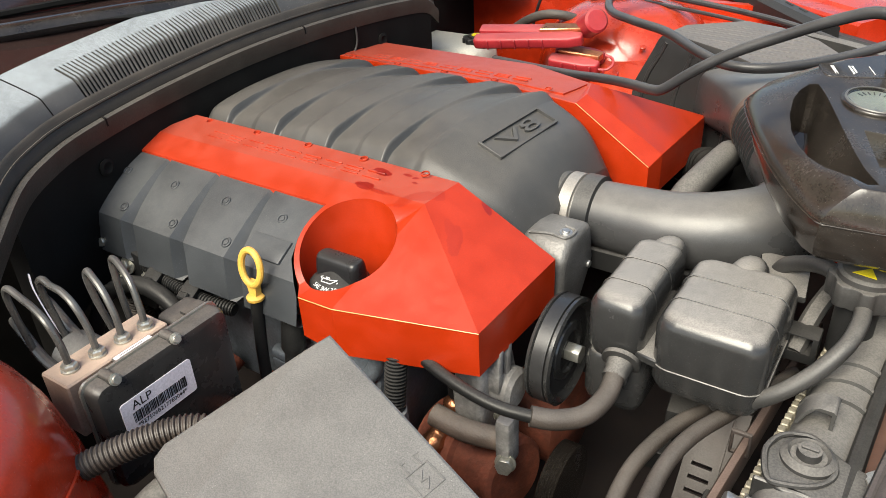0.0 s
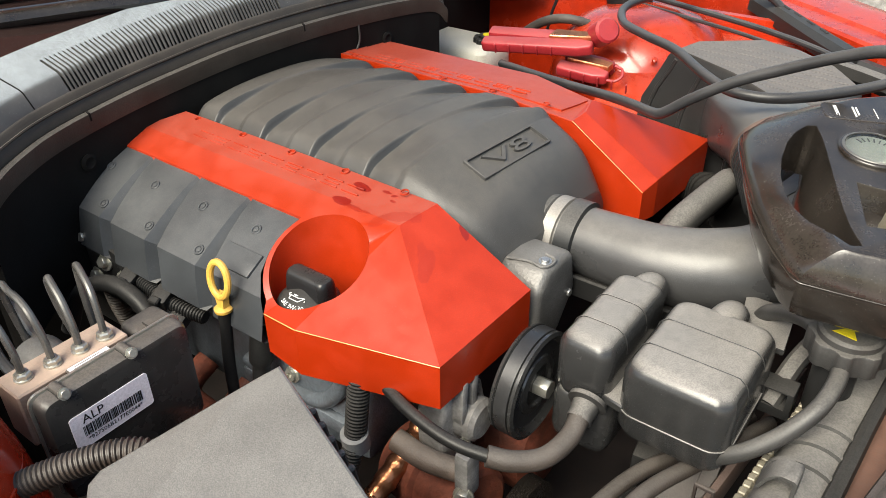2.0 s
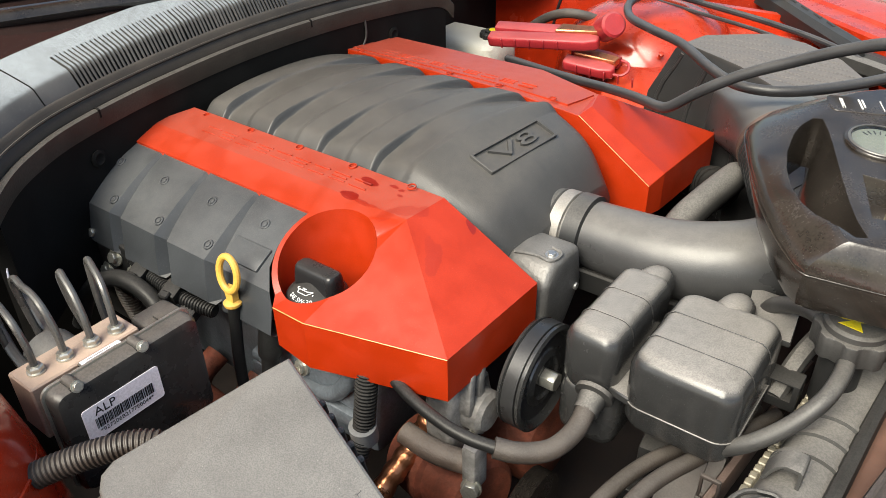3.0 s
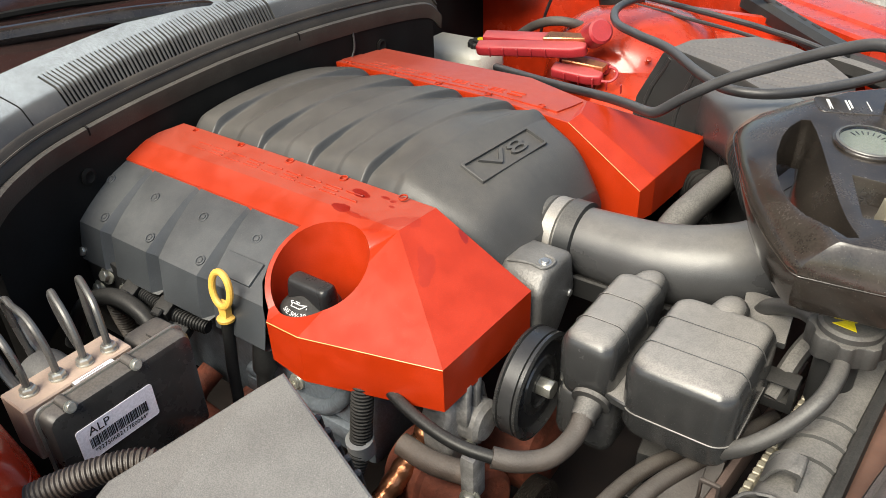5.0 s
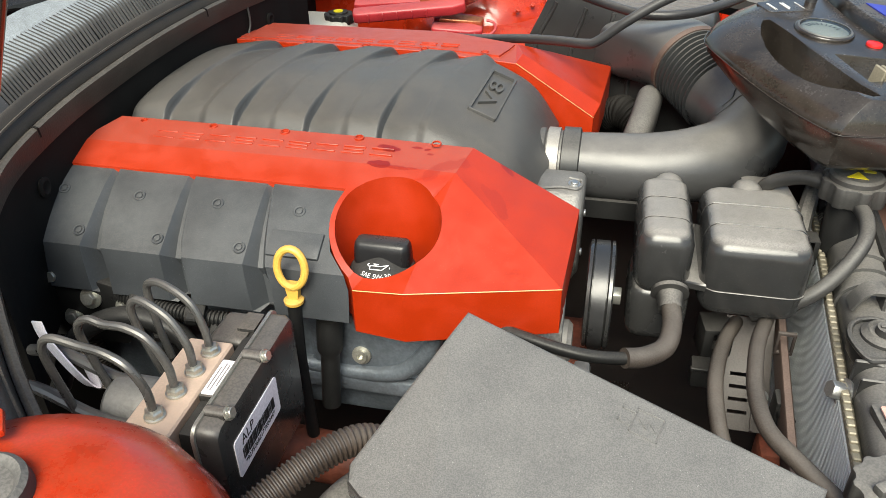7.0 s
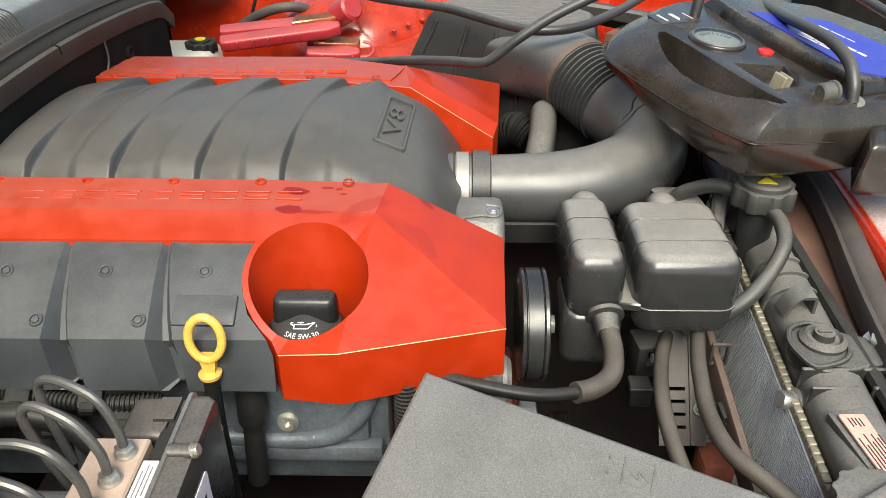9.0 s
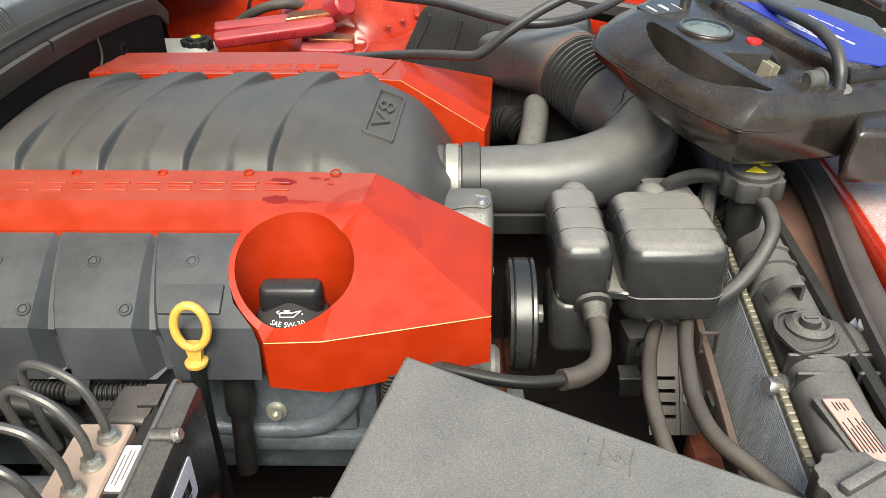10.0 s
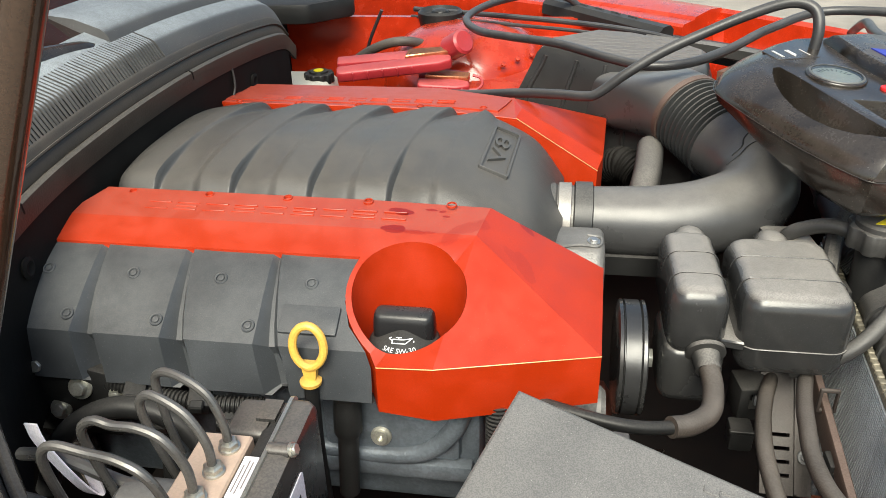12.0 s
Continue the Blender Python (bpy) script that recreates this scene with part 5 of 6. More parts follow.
part("brake_pipe", pipe([(-0.343, -0.199, 0.878), (-0.345, -0.198, 0.90), (-0.358, -0.193, 0.928), (-0.385, -0.185, 0.940), (-0.408, -0.178, 0.938), (-0.418, -0.175, 0.922), (-0.413, -0.178, 0.88), (-0.405, -0.18, 0.84)], R, 10), pipe_steel, absm)
part("brake_pipe", pipe([(-0.345, -0.230, 0.878), (-0.347, -0.229, 0.905), (-0.362, -0.226, 0.932), (-0.385, -0.221, 0.944), (-0.402, -0.216, 0.943), (-0.412, -0.214, 0.928), (-0.408, -0.212, 0.89), (-0.398, -0.205, 0.83)], R, 10), pipe_steel, absm)
part("brake_pipe", pipe([(-0.348, -0.262, 0.878), (-0.350, -0.262, 0.908), (-0.364, -0.262, 0.936), (-0.386, -0.260, 0.945), (-0.41, -0.258, 0.944), (-0.428, -0.256, 0.946), (-0.442, -0.255, 0.935), (-0.443, -0.253, 0.91), (-0.432, -0.25, 0.85)], R, 10), pipe_steel, absm)
part("brake_pipe", pipe([(-0.352, -0.295, 0.878), (-0.354, -0.295, 0.905), (-0.366, -0.295, 0.930), (-0.388, -0.293, 0.941), (-0.415, -0.290, 0.943), (-0.444, -0.288, 0.946), (-0.458, -0.287, 0.935), (-0.460, -0.286, 0.91), (-0.45, -0.284, 0.85)], R, 10), pipe_steel, absm)
for z, y in ((0.845, -0.30), (0.855, -0.255)):
    part("side_pipe", pipe([(-0.376, y + 0.01, z), (-0.43, y + 0.015, z + 0.003), (-0.50, y + 0.03, z + 0.012), (-0.56, y + 0.05, z - 0.01)], 0.0065, 10), pipe_steel, absm)
big = facing((-0.2768, -0.245, 0.826), (0, 1, 0), (1, 0, 0))
data_label = part("data_label", prism(rounded(0.098, 0.047, 0.004, 4), -0.0005, 0.0006, 0, 1, big), label_white, absm, "white barcode label reading ALP")
x = -0.037
rnd = random.Random(4)
while x < 0.037:
    w = rnd.choice((0.0006, 0.0006, 0.0012, 0.0018))
    part("barcode_bar", prism([(x, -0.009), (x + w, -0.009), (x + w, 0.005), (x, 0.005)], 0.0005, 0.001, m=big), ink, data_label)
    x += w + rnd.choice((0.0006, 0.0008, 0.0012))
part("label_text", joined(lettering("ALP", 0.016, big @ Matrix.Translation((-0.022, 0.0135, 0.0007)), 0.0002), lettering("*927506B2177E0044*", 0.0078, big @ Matrix.Translation((0, -0.0145, 0.0007)), 0.0002)), ink, absm)

tag_line = [(-0.512, -0.232, 0.912), (-0.505, -0.236, 0.895), (-0.488, -0.238, 0.865), (-0.470, -0.239, 0.842), (-0.462, -0.236, 0.838), (-0.468, -0.232, 0.858)]
tag_bm = loft([[Vector(p) + Vector((0.010 * sx, 0.0009 * sy - 0.004 * sx, 0.004 * sx)) for sx, sy in ((-1, -1), (1, -1), (1, 1), (-1, 1))] for p in spline(tag_line, 5)])
single("paper_tag", tag_bm, label_white, "white paper tag looped round a brake pipe", "tag")

tower = thing("strut_tower", "red painted strut tower with dust streaks", "strut tower", (-0.33, -0.5, 0.5))
part("dome", lathe([(0.20, 0.45), (0.185, 0.70), (0.172, 0.82), (0.160, 0.88), (0.145, 0.918), (0.125, 0.942), (0.10, 0.955), (0.06, 0.962), (0.02, 0.963)], (-0.335, -0.505, 0.017), sides=56), body_red, tower)
part("bearing_cap", lathe([(0.034, 0.955), (0.036, 0.972), (0.034, 0.982), (0.030, 0.985), (0.026, 0.982), (0.024, 0.979), (0.010, 0.981), (0.003, 0.982)], (-0.348, -0.484, 0.008), sides=36), rubber, tower, "dusty grey rubber bearing cap")
part("brace", prism([(-0.365, -0.432), (-0.38, -0.413), (-0.44, -0.387), (-0.56, -0.375), (-0.56, -0.425), (-0.43, -0.443), (-0.385, -0.445)], 0.982, 0.990, 0.003), body_red, tower, "flat red brace with a curled end")
part("seam_weld", pipe([(-0.335 + 0.168 * math.cos(a), -0.505 + 0.168 * math.sin(a), 0.852 + 0.01 * math.sin(3 * a)) for a in (k * 0.12 for k in range(-4, 22))], 0.0022, 6, 2), body_red, tower)

conduit = thing("wiring_conduit", "dusty brown corrugated wiring conduit by the fuse box", "conduit", (-0.2, -0.33, 0.84))
part("corrugated_tube", ribbed([(-0.105, -0.262, 0.815), (-0.135, -0.266, 0.852), (-0.166, -0.288, 0.869), (-0.211, -0.340, 0.860), (-0.245, -0.390, 0.840), (-0.27, -0.45, 0.79)], 0.0125, 0.002, 0.005, 16), conduit_brown, conduit)
single("rubber_sleeve", pipe([(-0.155, -0.27, 0.80), (-0.175, -0.315, 0.805), (-0.19, -0.36, 0.78), (-0.195, -0.40, 0.72)], 0.019, 16), rubber, "thick black rubber sleeve under the conduit", "sleeve")

# Hood support beside the fender
strut = thing("hood_strut", "dark metal hood support strut", "hood strut", (-0.40, -0.55, 0.95))
part("rod", pipe([(-0.476, -0.391, 0.90), (-0.075, -0.396, 1.76)], 0.0100, 20, 2), rod_brown, strut)
part("ball_socket", lathe([(0.012, 0.88), (0.014, 0.89), (0.014, 0.915), (0.010, 0.92)], (-0.478, -0.391, 0), sides=18), black_plastic, strut)

# ---- low down beside the cylinder head ----
head = thing("cylinder_head", "grey cast aluminium cylinder head with manifold studs", "cylinder head", (-0.4, 0.05, 0.6))
part("casting", block((-0.41, 0.09, 0.70), (0.56, 0.16, 0.19), 0.012), head_metal, head)
part("face_rib", pipe([(-0.36, 0.004, 0.690), (-0.26, 0.0, 0.688), (-0.20, -0.004, 0.70), (-0.165, -0.004, 0.735), (-0.15, -0.002, 0.77)], 0.012, 12), head_metal, head)
part("face_plate", block((-0.24, 0.008, 0.735), (0.17, 0.02, 0.10), 0.008), head_metal, head)
part("casting_number", lettering("092", 0.018, facing((-0.165, -0.006, 0.672), (1, 0, 0), (0, -1, 0.3)), 0.001), head_metal, head)
part("lower_flange", block((-0.25, 0.0, 0.672), (0.22, 0.02, 0.025), 0.004), head_metal, head)
for x, z in ((-0.252, 0.720), (-0.60, 0.765), (-0.575, 0.745), (-0.535, 0.78)):
    part("stud", joined(lathe([(0.013, 0.0), (0.013, 0.006), (0.009, 0.007), (0.009, 0.012), (0.004, 0.012), (0.004, 0.006)], (x, 0.0 if x > -0.3 else -0.01, z), (0, -1, 0.25), 18)), zinc, head)
for x, y, z, r in ((-0.606, -0.045, 0.795, 0.011), (-0.641, -0.045, 0.759, 0.010), (-0.655, -0.042, 0.822, 0.009), (-0.560, -0.045, 0.788, 0.008)):
    part("flange_bolt", joined(lathe([(r * 1.35, 0.0), (r * 1.35, 0.003), (r, 0.0035)], (x, y, z), (0.1, -1, 0.35), 20), bolt_bm(facing((x, y, z), (1, 0, 0.2), (0.1, -1, 0.35)), r * 0.85, 0.012, r)), zinc, head)
part("bracket_plate", prism([(-0.70, 0.72), (-0.57, 0.72), (-0.54, 0.78), (-0.56, 0.815), (-0.66, 0.835), (-0.70, 0.80)], 0.0, 0.02, 0.004, 2, Matrix(((1, 0, 0, 0), (0, 0, -1, -0.025), (0, 1, 0, 0), (0, 0, 0, 1)))), black_plastic, head, "black bolted bracket plate")
for x, z in ((-0.53, 0.80), (-0.50, 0.765), (-0.45, 0.80), (-0.42, 0.775)):
    part("connector", joined(block((x, -0.055, z), (0.026, 0.03, 0.022), 0.004, 2, (20, 10, 15)), block((x + 0.004, -0.072, z + 0.004), (0.016, 0.012, 0.012), 0.002, 1, (20, 10, 15))), black_plastic, head, "black wiring connector")
part("coil_wire", ribbed([(-0.60, -0.03, 0.80), (-0.52, -0.045, 0.795), (-0.44, -0.05, 0.79), (-0.38, -0.04, 0.785)], 0.009, 0.002, 0.005, 12), black_plastic, head)
part("plug_boot", pipe([(-0.285, -0.02, 0.79), (-0.285, -0.03, 0.74), (-0.287, -0.04, 0.66)], lambda f: 0.017 if f < 0.45 else 0.0125, 14), black_plastic, head)
part("plug_boot", pipe([(-0.51, -0.02, 0.79), (-0.51, -0.035, 0.74), (-0.512, -0.05, 0.66)], lambda f: 0.017 if f < 0.45 else 0.0125, 14), black_plastic, head)
single("heater_hose", pipe([(-0.63, -0.12, 0.70), (-0.60, -0.10, 0.77), (-0.54, -0.08, 0.80), (-0.47, -0.075, 0.78), (-0.42, -0.09, 0.72)], 0.013, 16), black_plastic, "black rubber heater hose", "hose")
single("rear_conduit", ribbed([(-0.66, 0.0, 0.60), (-0.655, -0.02, 0.70), (-0.64, -0.02, 0.78), (-0.62, 0.0, 0.82)], 0.016, 0.0025, 0.006, 14), conduit_brown, "grimy brown corrugated conduit at the back of the engine", "conduit")
single("firewall_hose", pipe([(-0.72, 0.05, 0.55), (-0.71, -0.04, 0.70), (-0.69, -0.06, 0.80), (-0.66, 0.0, 0.86), (-0.64, 0.05, 0.86)], 0.020, 16), hose_rubber, "black hose along the firewall", "hose")

exhaust = thing("exhaust_manifold", "reddish dirty cast iron exhaust manifold", "exhaust manifold", (-0.2, 0.0, 0.55))
part("log", pipe([(-0.55, -0.06, 0.60), (-0.35, -0.075, 0.60), (-0.15, -0.06, 0.57), (-0.03, -0.02, 0.52)], 0.035, 18), rust, exhaust)
for x in (-0.46, -0.36):
    part("runner", pipe([(x, 0.0, 0.64), (x, -0.04, 0.62), (x + 0.02, -0.07, 0.59)], 0.020, 14), rust, exhaust)

pump = thing("coolant_pump", "reddish dirty pump housing low at the engine front", "pump", (0.0, 0.05, 0.5))
part("housing", lathe([(0.05, -0.09), (0.062, -0.085), (0.062, -0.02), (0.055, -0.015), (0.055, 0.05), (0.048, 0.055)], (-0.02, 0.05, 0.60), (1, -0.25, 0.1), 32), rust, pump)
part("upper_pipe", pipe([(-0.07, 0.0, 0.70), (-0.02, 0.0, 0.695), (0.03, 0.015, 0.69)], 0.0155, 16), pump_brown, pump)
part("lug", block((0.035, 0.01, 0.70), (0.022, 0.03, 0.075), 0.006), dirty_alu, pump)
part("lug_bolt", bolt_bm(facing((0.04, -0.004, 0.672), (1, 0, 0), (0.3, -1, 0.2)), 0.012, 0.012, 0.014), zinc, pump)

single("loom_conduit", ribbed([(-0.108, -0.02, 0.80), (-0.107, -0.03, 0.75), (-0.108, -0.04, 0.70), (-0.115, -0.06, 0.64), (-0.12, -0.07, 0.58)], 0.013, 0.002, 0.005, 16), black_plastic, "black corrugated wiring loom hanging under the red cover", "conduit")
single("loom_clip", lathe([(0.0155, -0.014), (0.0185, -0.013), (0.0185, 0.013), (0.0155, 0.014)], (-0.108, -0.036, 0.708), (0.05, -0.15, 1), 24), clip_grey, "grey plastic clip round the wiring loom", "clip")
single("foil_wrap", pipe([(-0.068, 0.065, 0.69), (-0.078, 0.037, 0.65), (-0.088, -0.02, 0.61), (-0.10, -0.08, 0.56)], lambda f: 0.0165 + 0.0012 * math.sin(55 * f), 16, 16), copper, "crinkled copper foil wrapped hose", "hose")
single("loom_stub", pipe([(-0.075, 0.05, 0.80), (-0.068, 0.06, 0.74), (-0.068, 0.065, 0.685)], 0.019, 14), black_plastic, "black hose stub under the red cover", "hose")
alt = thing("alternator", "dark finned alternator low at the engine front", "alternator", (0.1, 0.2, 0.5))
part("body", lathe([(0.06, -0.06), (0.075, -0.05), (0.075, 0.03), (0.06, 0.04)], (0.0, 0.22, 0.56), (1, 0, 0), 32), rust, alt)
ribs = [(0.055 + (0.004 if k % 2 else 0), 0.002 * k) for k in range(14)]
part("grooved_wheel", lathe([(0.02, -0.002), *ribs, (0.02, 0.03)], (0.075, 0.06, 0.60), (1, 0, 0), 40), gloss_black, alt)


# ---- far side: second cover's neighbours, reservoir, clamps, tower, air box ----
bottle = thing("brake_reservoir", "milky brake fluid reservoir with a black cap", "fluid reservoir", (-0.70, 1.05, 0.70))
part("tank", loft([[(x, y, z) for x, y in rounded(w, d, 0.025, 4, -0.715, 1.045)] for z, w, d in ((0.70, 0.22, 0.13), (0.80, 0.235, 0.14), (0.836, 0.23, 0.135), (0.846, 0.215, 0.12), (0.850, 0.19, 0.10))]), white_tank, bottle)
part("port", pipe([(-0.79, 1.01, 0.835), (-0.795, 1.0, 0.86), (-0.79, 1.0, 0.872)], 0.008, 12, 3), white_tank, bottle)
lob = [((0.036 if k % 5 < 3 else 0.0325) * math.cos(2 * math.pi * k / 50) - 0.632, (0.036 if k % 5 < 3 else 0.0325) * math.sin(2 * math.pi * k / 50) + 1.05) for k in range(50)]
res_cap = part("cap", joined(prism(lob, 0.838, 0.862, 0.002, 1), lathe([(0.024, 0.86), (0.022, 0.866), (0.004, 0.867)], (-0.632, 1.05, 0), sides=28)), black_plastic, bottle)
part("cap_mark", prism(disc(0.012, 20, -0.632, 1.05), 0.8665, 0.868), yellow_print, res_cap, "yellow round cap mark")


def grip_outline(n):
    return [(0.0, 0.002), (0.012, 0.0), (n - 0.03, 0.0), (n, 0.008), (n, 0.028), (n - 0.03, 0.034), (0.0, 0.030)]


def jumper_clamp(m, label, length=0.25, whole=True):
    """Two ribbed grips side by side, a copper jaw and a round pivot housing."""
    t = thing("jumper_clamp", label, "jumper clamp", m.translation, "jumper clamps")
    part("front_grip", prism(grip_outline(length), -0.012, 0.014, 0.006, 3, m), plain_red, t)
    back = m @ pose(0.0, 0.046, -0.004, 0, 0, -3)
    part("rear_grip", prism(grip_outline(length * 0.98), -0.012, 0.012, 0.005, 2, back), plain_red, t)
    for k in range(5):
        part("grip_rib", prism(rounded(0.003, 0.006, 0.001, 2, 0.035 + 0.032 * k, -0.0008), -0.010, 0.0125, 0.001, 1, m), plain_red, t)
    part("round_mark", prism(disc(0.012, 24, length - 0.03, 0.016), 0.012, 0.0165, 0.001, 1, m), plain_red, t)
    part("jaw", prism([(length - 0.10, 0.030), (length - 0.005, 0.030), (length, 0.050), (length - 0.09, 0.056)], 0.002, 0.020, 0.002, 1, m), copper, t, "copper jaw")
    if whole:
        part("pivot_housing", lathe([(0.022, -0.030), (0.027, -0.026), (0.027, 0.022), (0.022, 0.027)], m @ Vector((length + 0.016, 0.046, 0.022)), m.to_3x3() @ Vector((0.55, -0.5, 0.6)), 24), plain_red, t)
        part("hinge_block", block((0, 0, 0), (0.05, 0.034, 0.03), 0.005, 2), plain_red, t)
        t.children[-1].data.transform(m @ pose(length - 0.002, 0.028, 0.004, 0, 0, 35))
        part("spring", ribbed([m @ Vector((q * length, 0.040, 0.010)) for q in (0.70, 0.80, 0.90)], 0.006, 0.002, 0.004, 10), steel, t)
    else:
        part("buckle", cut(block((0, 0, 0), (0.020, 0.024, 0.006), 0.001), block((0, 0, 0), (0.012, 0.015, 0.02))), plain_red, t)
        t.children[-1].data.transform(m @ pose(length * 0.86, 0.006, 0.016, 60, 0, 0))
        part("wire_loop", pipe([m @ Vector(p) for p in ((length, 0.012, 0.0), (length + 0.018, 0.014, 0.002), (length + 0.028, 0.026, 0.008), (length + 0.022, 0.040, 0.014), (length + 0.006, 0.044, 0.016))], 0.0032, 8), plain_red, t)
    return t


jumper_clamp(facing((-0.536, 0.877, 0.898), (0.247, 0.052, 0.019), (0.0, -0.35, 1)), "dusty red plastic jumper clamp with copper jaws lying behind the engine")
jumper_clamp(facing((-0.372, 0.925, 0.862), (0.12, 0.01, 0.0), (0.1, -0.35, 1)), "second dusty red jumper clamp under the first", 0.115, False)
single("reservoir_hose", pipe([(-0.60, 1.12, 0.84), (-0.52, 1.10, 0.90), (-0.44, 1.08, 0.93), (-0.38, 1.12, 0.91), (-0.36, 1.2, 0.85)], 0.011, 12), dirty_rubber, "reddish brown rubber hose", "hose")
single("body_wire", pipe([(-0.58, 1.24, 0.80), (-0.54, 1.20, 0.90), (-0.50, 1.18, 0.98)], 0.004, 8), cable_rubber, "thin black wire on the inner fender", "wire")

far_tower = thing("strut_tower", "red painted strut tower with dents and dust", "strut tower", (-0.3, 1.2, 0.5))
part("dome", lathe([(0.24, 0.45), (0.225, 0.74), (0.21, 0.83), (0.185, 0.885), (0.16, 0.915), (0.12, 0.935), (0.07, 0.945), (0.02, 0.946)], (-0.29, 1.20, 0.0), sides=56), body_red, far_tower)
part("bearing_cap", lathe([(0.052, 0.925), (0.057, 0.945), (0.057, 0.957), (0.050, 0.963), (0.046, 0.958), (0.040, 0.952), (0.024, 0.952), (0.020, 0.960), (0.012, 0.964), (0.004, 0.964)], (-0.372, 1.28, 0.0), sides=36), black_plastic, far_tower)
part("shelf", loft([[(x, y, z) for y, z in ((0.86, 0.70), (0.90, 0.78), (1.0, 0.86), (1.32, 0.90), (1.32, 0.6), (0.86, 0.6))] for x in (-0.28, -0.14, 0.05)]), body_red, far_tower)
for x, y, z in ((-0.16, 1.06, 0.90), (-0.19, 1.03, 0.895), (-0.13, 1.10, 0.90), (-0.10, 1.13, 0.905)):
    part("stud", lathe([(0.006, -0.004), (0.006, 0.001), (0.004, 0.002)], (x, y, z), (0.3, -0.5, 1), 14), body_red, far_tower)

air = thing("air_filter_box", "dusty black air filter box with a ridged lid", "air box", (0.08, 0.85, 0.7))
TOP = [(-0.10, 0.895), (0.03, 0.835), (0.11, 0.775), (0.165, 0.748), (0.205, 0.80), (0.222, 0.915), (0.17, 0.985), (0.09, 1.04), (0.015, 1.055), (-0.085, 0.965)]
acx, acy = sum(p[0] for p in TOP) / len(TOP), sum(p[1] for p in TOP) / len(TOP)
part("lid", loft([[(acx + (x - acx) * s, acy + (y - acy) * s, z + 0.03 * (x - acx) * (-1)) for x, y in TOP] for z, s in ((0.66, 1.42), (0.86, 1.30), (0.925, 1.13), (0.952, 1.065), (0.962, 1.02), (0.967, 0.97))]), air_plastic, air, sharp=25)
for k in range(8):
    y = acy - 0.095 + 0.027 * k
    inside = [x for x in (acx - 0.20 + 0.004 * q for q in range(110)) if (lambda px: sum((b > y) != (d > y) and px < (c - a) * (y - b) / (d - b) + a for (a, b), (c, d) in zip(TOP, TOP[1:] + TOP[:1])) % 2)(x)]
    if len(inside) > 8:
        x0, x1 = inside[0] + 0.012, inside[-1] - 0.008
        part("lid_ridge", pipe([(x0, y + 0.006, 0.9668 - 0.03 * (x0 - acx)), ((x0 + x1) / 2, y, 0.9668 - 0.03 * ((x0 + x1) / 2 - acx)), (x1, y - 0.010, 0.9668 - 0.03 * (x1 - acx))], 0.0009, 6, 4), air_plastic, air)
for i, f in ((0, 0.15), (0, 0.6), (1, 0.0), (1, 0.5)):
    x, y = (TOP[i][k] + (TOP[i + 1][k] - TOP[i][k]) * f for k in range(2))
    part("side_rib", pipe([(acx + (x - acx) * q, acy + (y - acy) * q, z - 0.03 * (x - acx)) for z, q in ((0.950, 1.07), (0.925, 1.135), (0.86, 1.305), (0.70, 1.40))], 0.0045, 8, 3), air_plastic, air)
part("base", loft([[(acx + (x - acx) * 1.44, acy + (y - acy) * 1.44, z) for x, y in TOP] for z in (0.62, 0.70)]), black_plastic, air)

stub = pipe([(0.075, 0.46, 0.80), (0.085, 0.50, 0.832), (0.096, 0.56, 0.845), (0.106, 0.645, 0.848), (0.108, 0.668, 0.845)], lambda f: 0.024 if f < 0.94 else 0.018, 18)
single("breather_stub", stub, rubber, "dusty grey rubber breather elbow", "hose")
single("ribbed_sleeve", ribbed([(0.04, 0.73, 0.78), (0.065, 0.70, 0.80), (0.09, 0.68, 0.79)], 0.03, 0.003, 0.007, 18), dark_plastic, "black ribbed rubber sleeve", "hose")
single("orange_loom", pipe([(0.03, 0.80, 0.855), (0.07, 0.79, 0.857), (0.12, 0.77, 0.85)], 0.005, 8), orange, "orange taped wire loom", "wire")

far_fender = thing("fender", "red painted fender edge with dust", "fender", (0.0, 1.35, 0.6))
FEN = [(-0.95, 1.60), (-0.6, 1.58), (-0.28, 1.49), (-0.09, 1.39), (0.06, 1.285), (0.21, 1.17)]
part("flange", along([(0.0, 0.88), (0.0, 0.948), (0.006, 0.954), (0.05, 0.957), (0.056, 0.963), (0.12, 0.970), (0.17, 0.966), (0.21, 0.945), (0.235, 0.88), (0.24, 0.5), (0.18, 0.5)], FEN), body_red, far_fender)
part("outer_edge", along([(0.17, 0.90), (0.17, 0.955), (0.185, 0.962), (0.21, 0.945), (0.23, 0.88), (0.23, 0.5), (0.19, 0.5)], [(0.20, 1.175), (0.32, 1.07), (0.44, 0.95), (0.52, 0.84)]), body_red, far_fender)
strip = thing("fender_trim", "black ribbed plastic clip strip along the fender", "trim strip", (0.05, 1.25, 0.94))
STRIP = [(-0.10, 1.415), (-0.03, 1.335), (0.07, 1.215), (0.17, 1.10)]
part("strip", along([(-0.028, 0.930), (-0.026, 0.955), (-0.014, 0.966), (0.006, 0.968), (0.018, 0.958), (0.018, 0.930)], STRIP), black_plastic, strip)
for x, y in ((-0.055, 1.365), (-0.015, 1.318), (0.022, 1.274), (0.06, 1.228), (0.098, 1.183)):
    part("strip_rib", block((x, y, 0.966), (0.006, 0.034, 0.008), 0.002, 1, (0, 0, 38)), black_plastic, strip)
single("headlamp_trim", along([(-0.02, 0.90), (-0.02, 0.93), (0.0, 0.94), (0.03, 0.935), (0.03, 0.90)], [(0.16, 1.14), (0.28, 1.06), (0.40, 0.95), (0.48, 0.84)]), black_plastic, "black plastic trim above the headlamp", "trim strip")
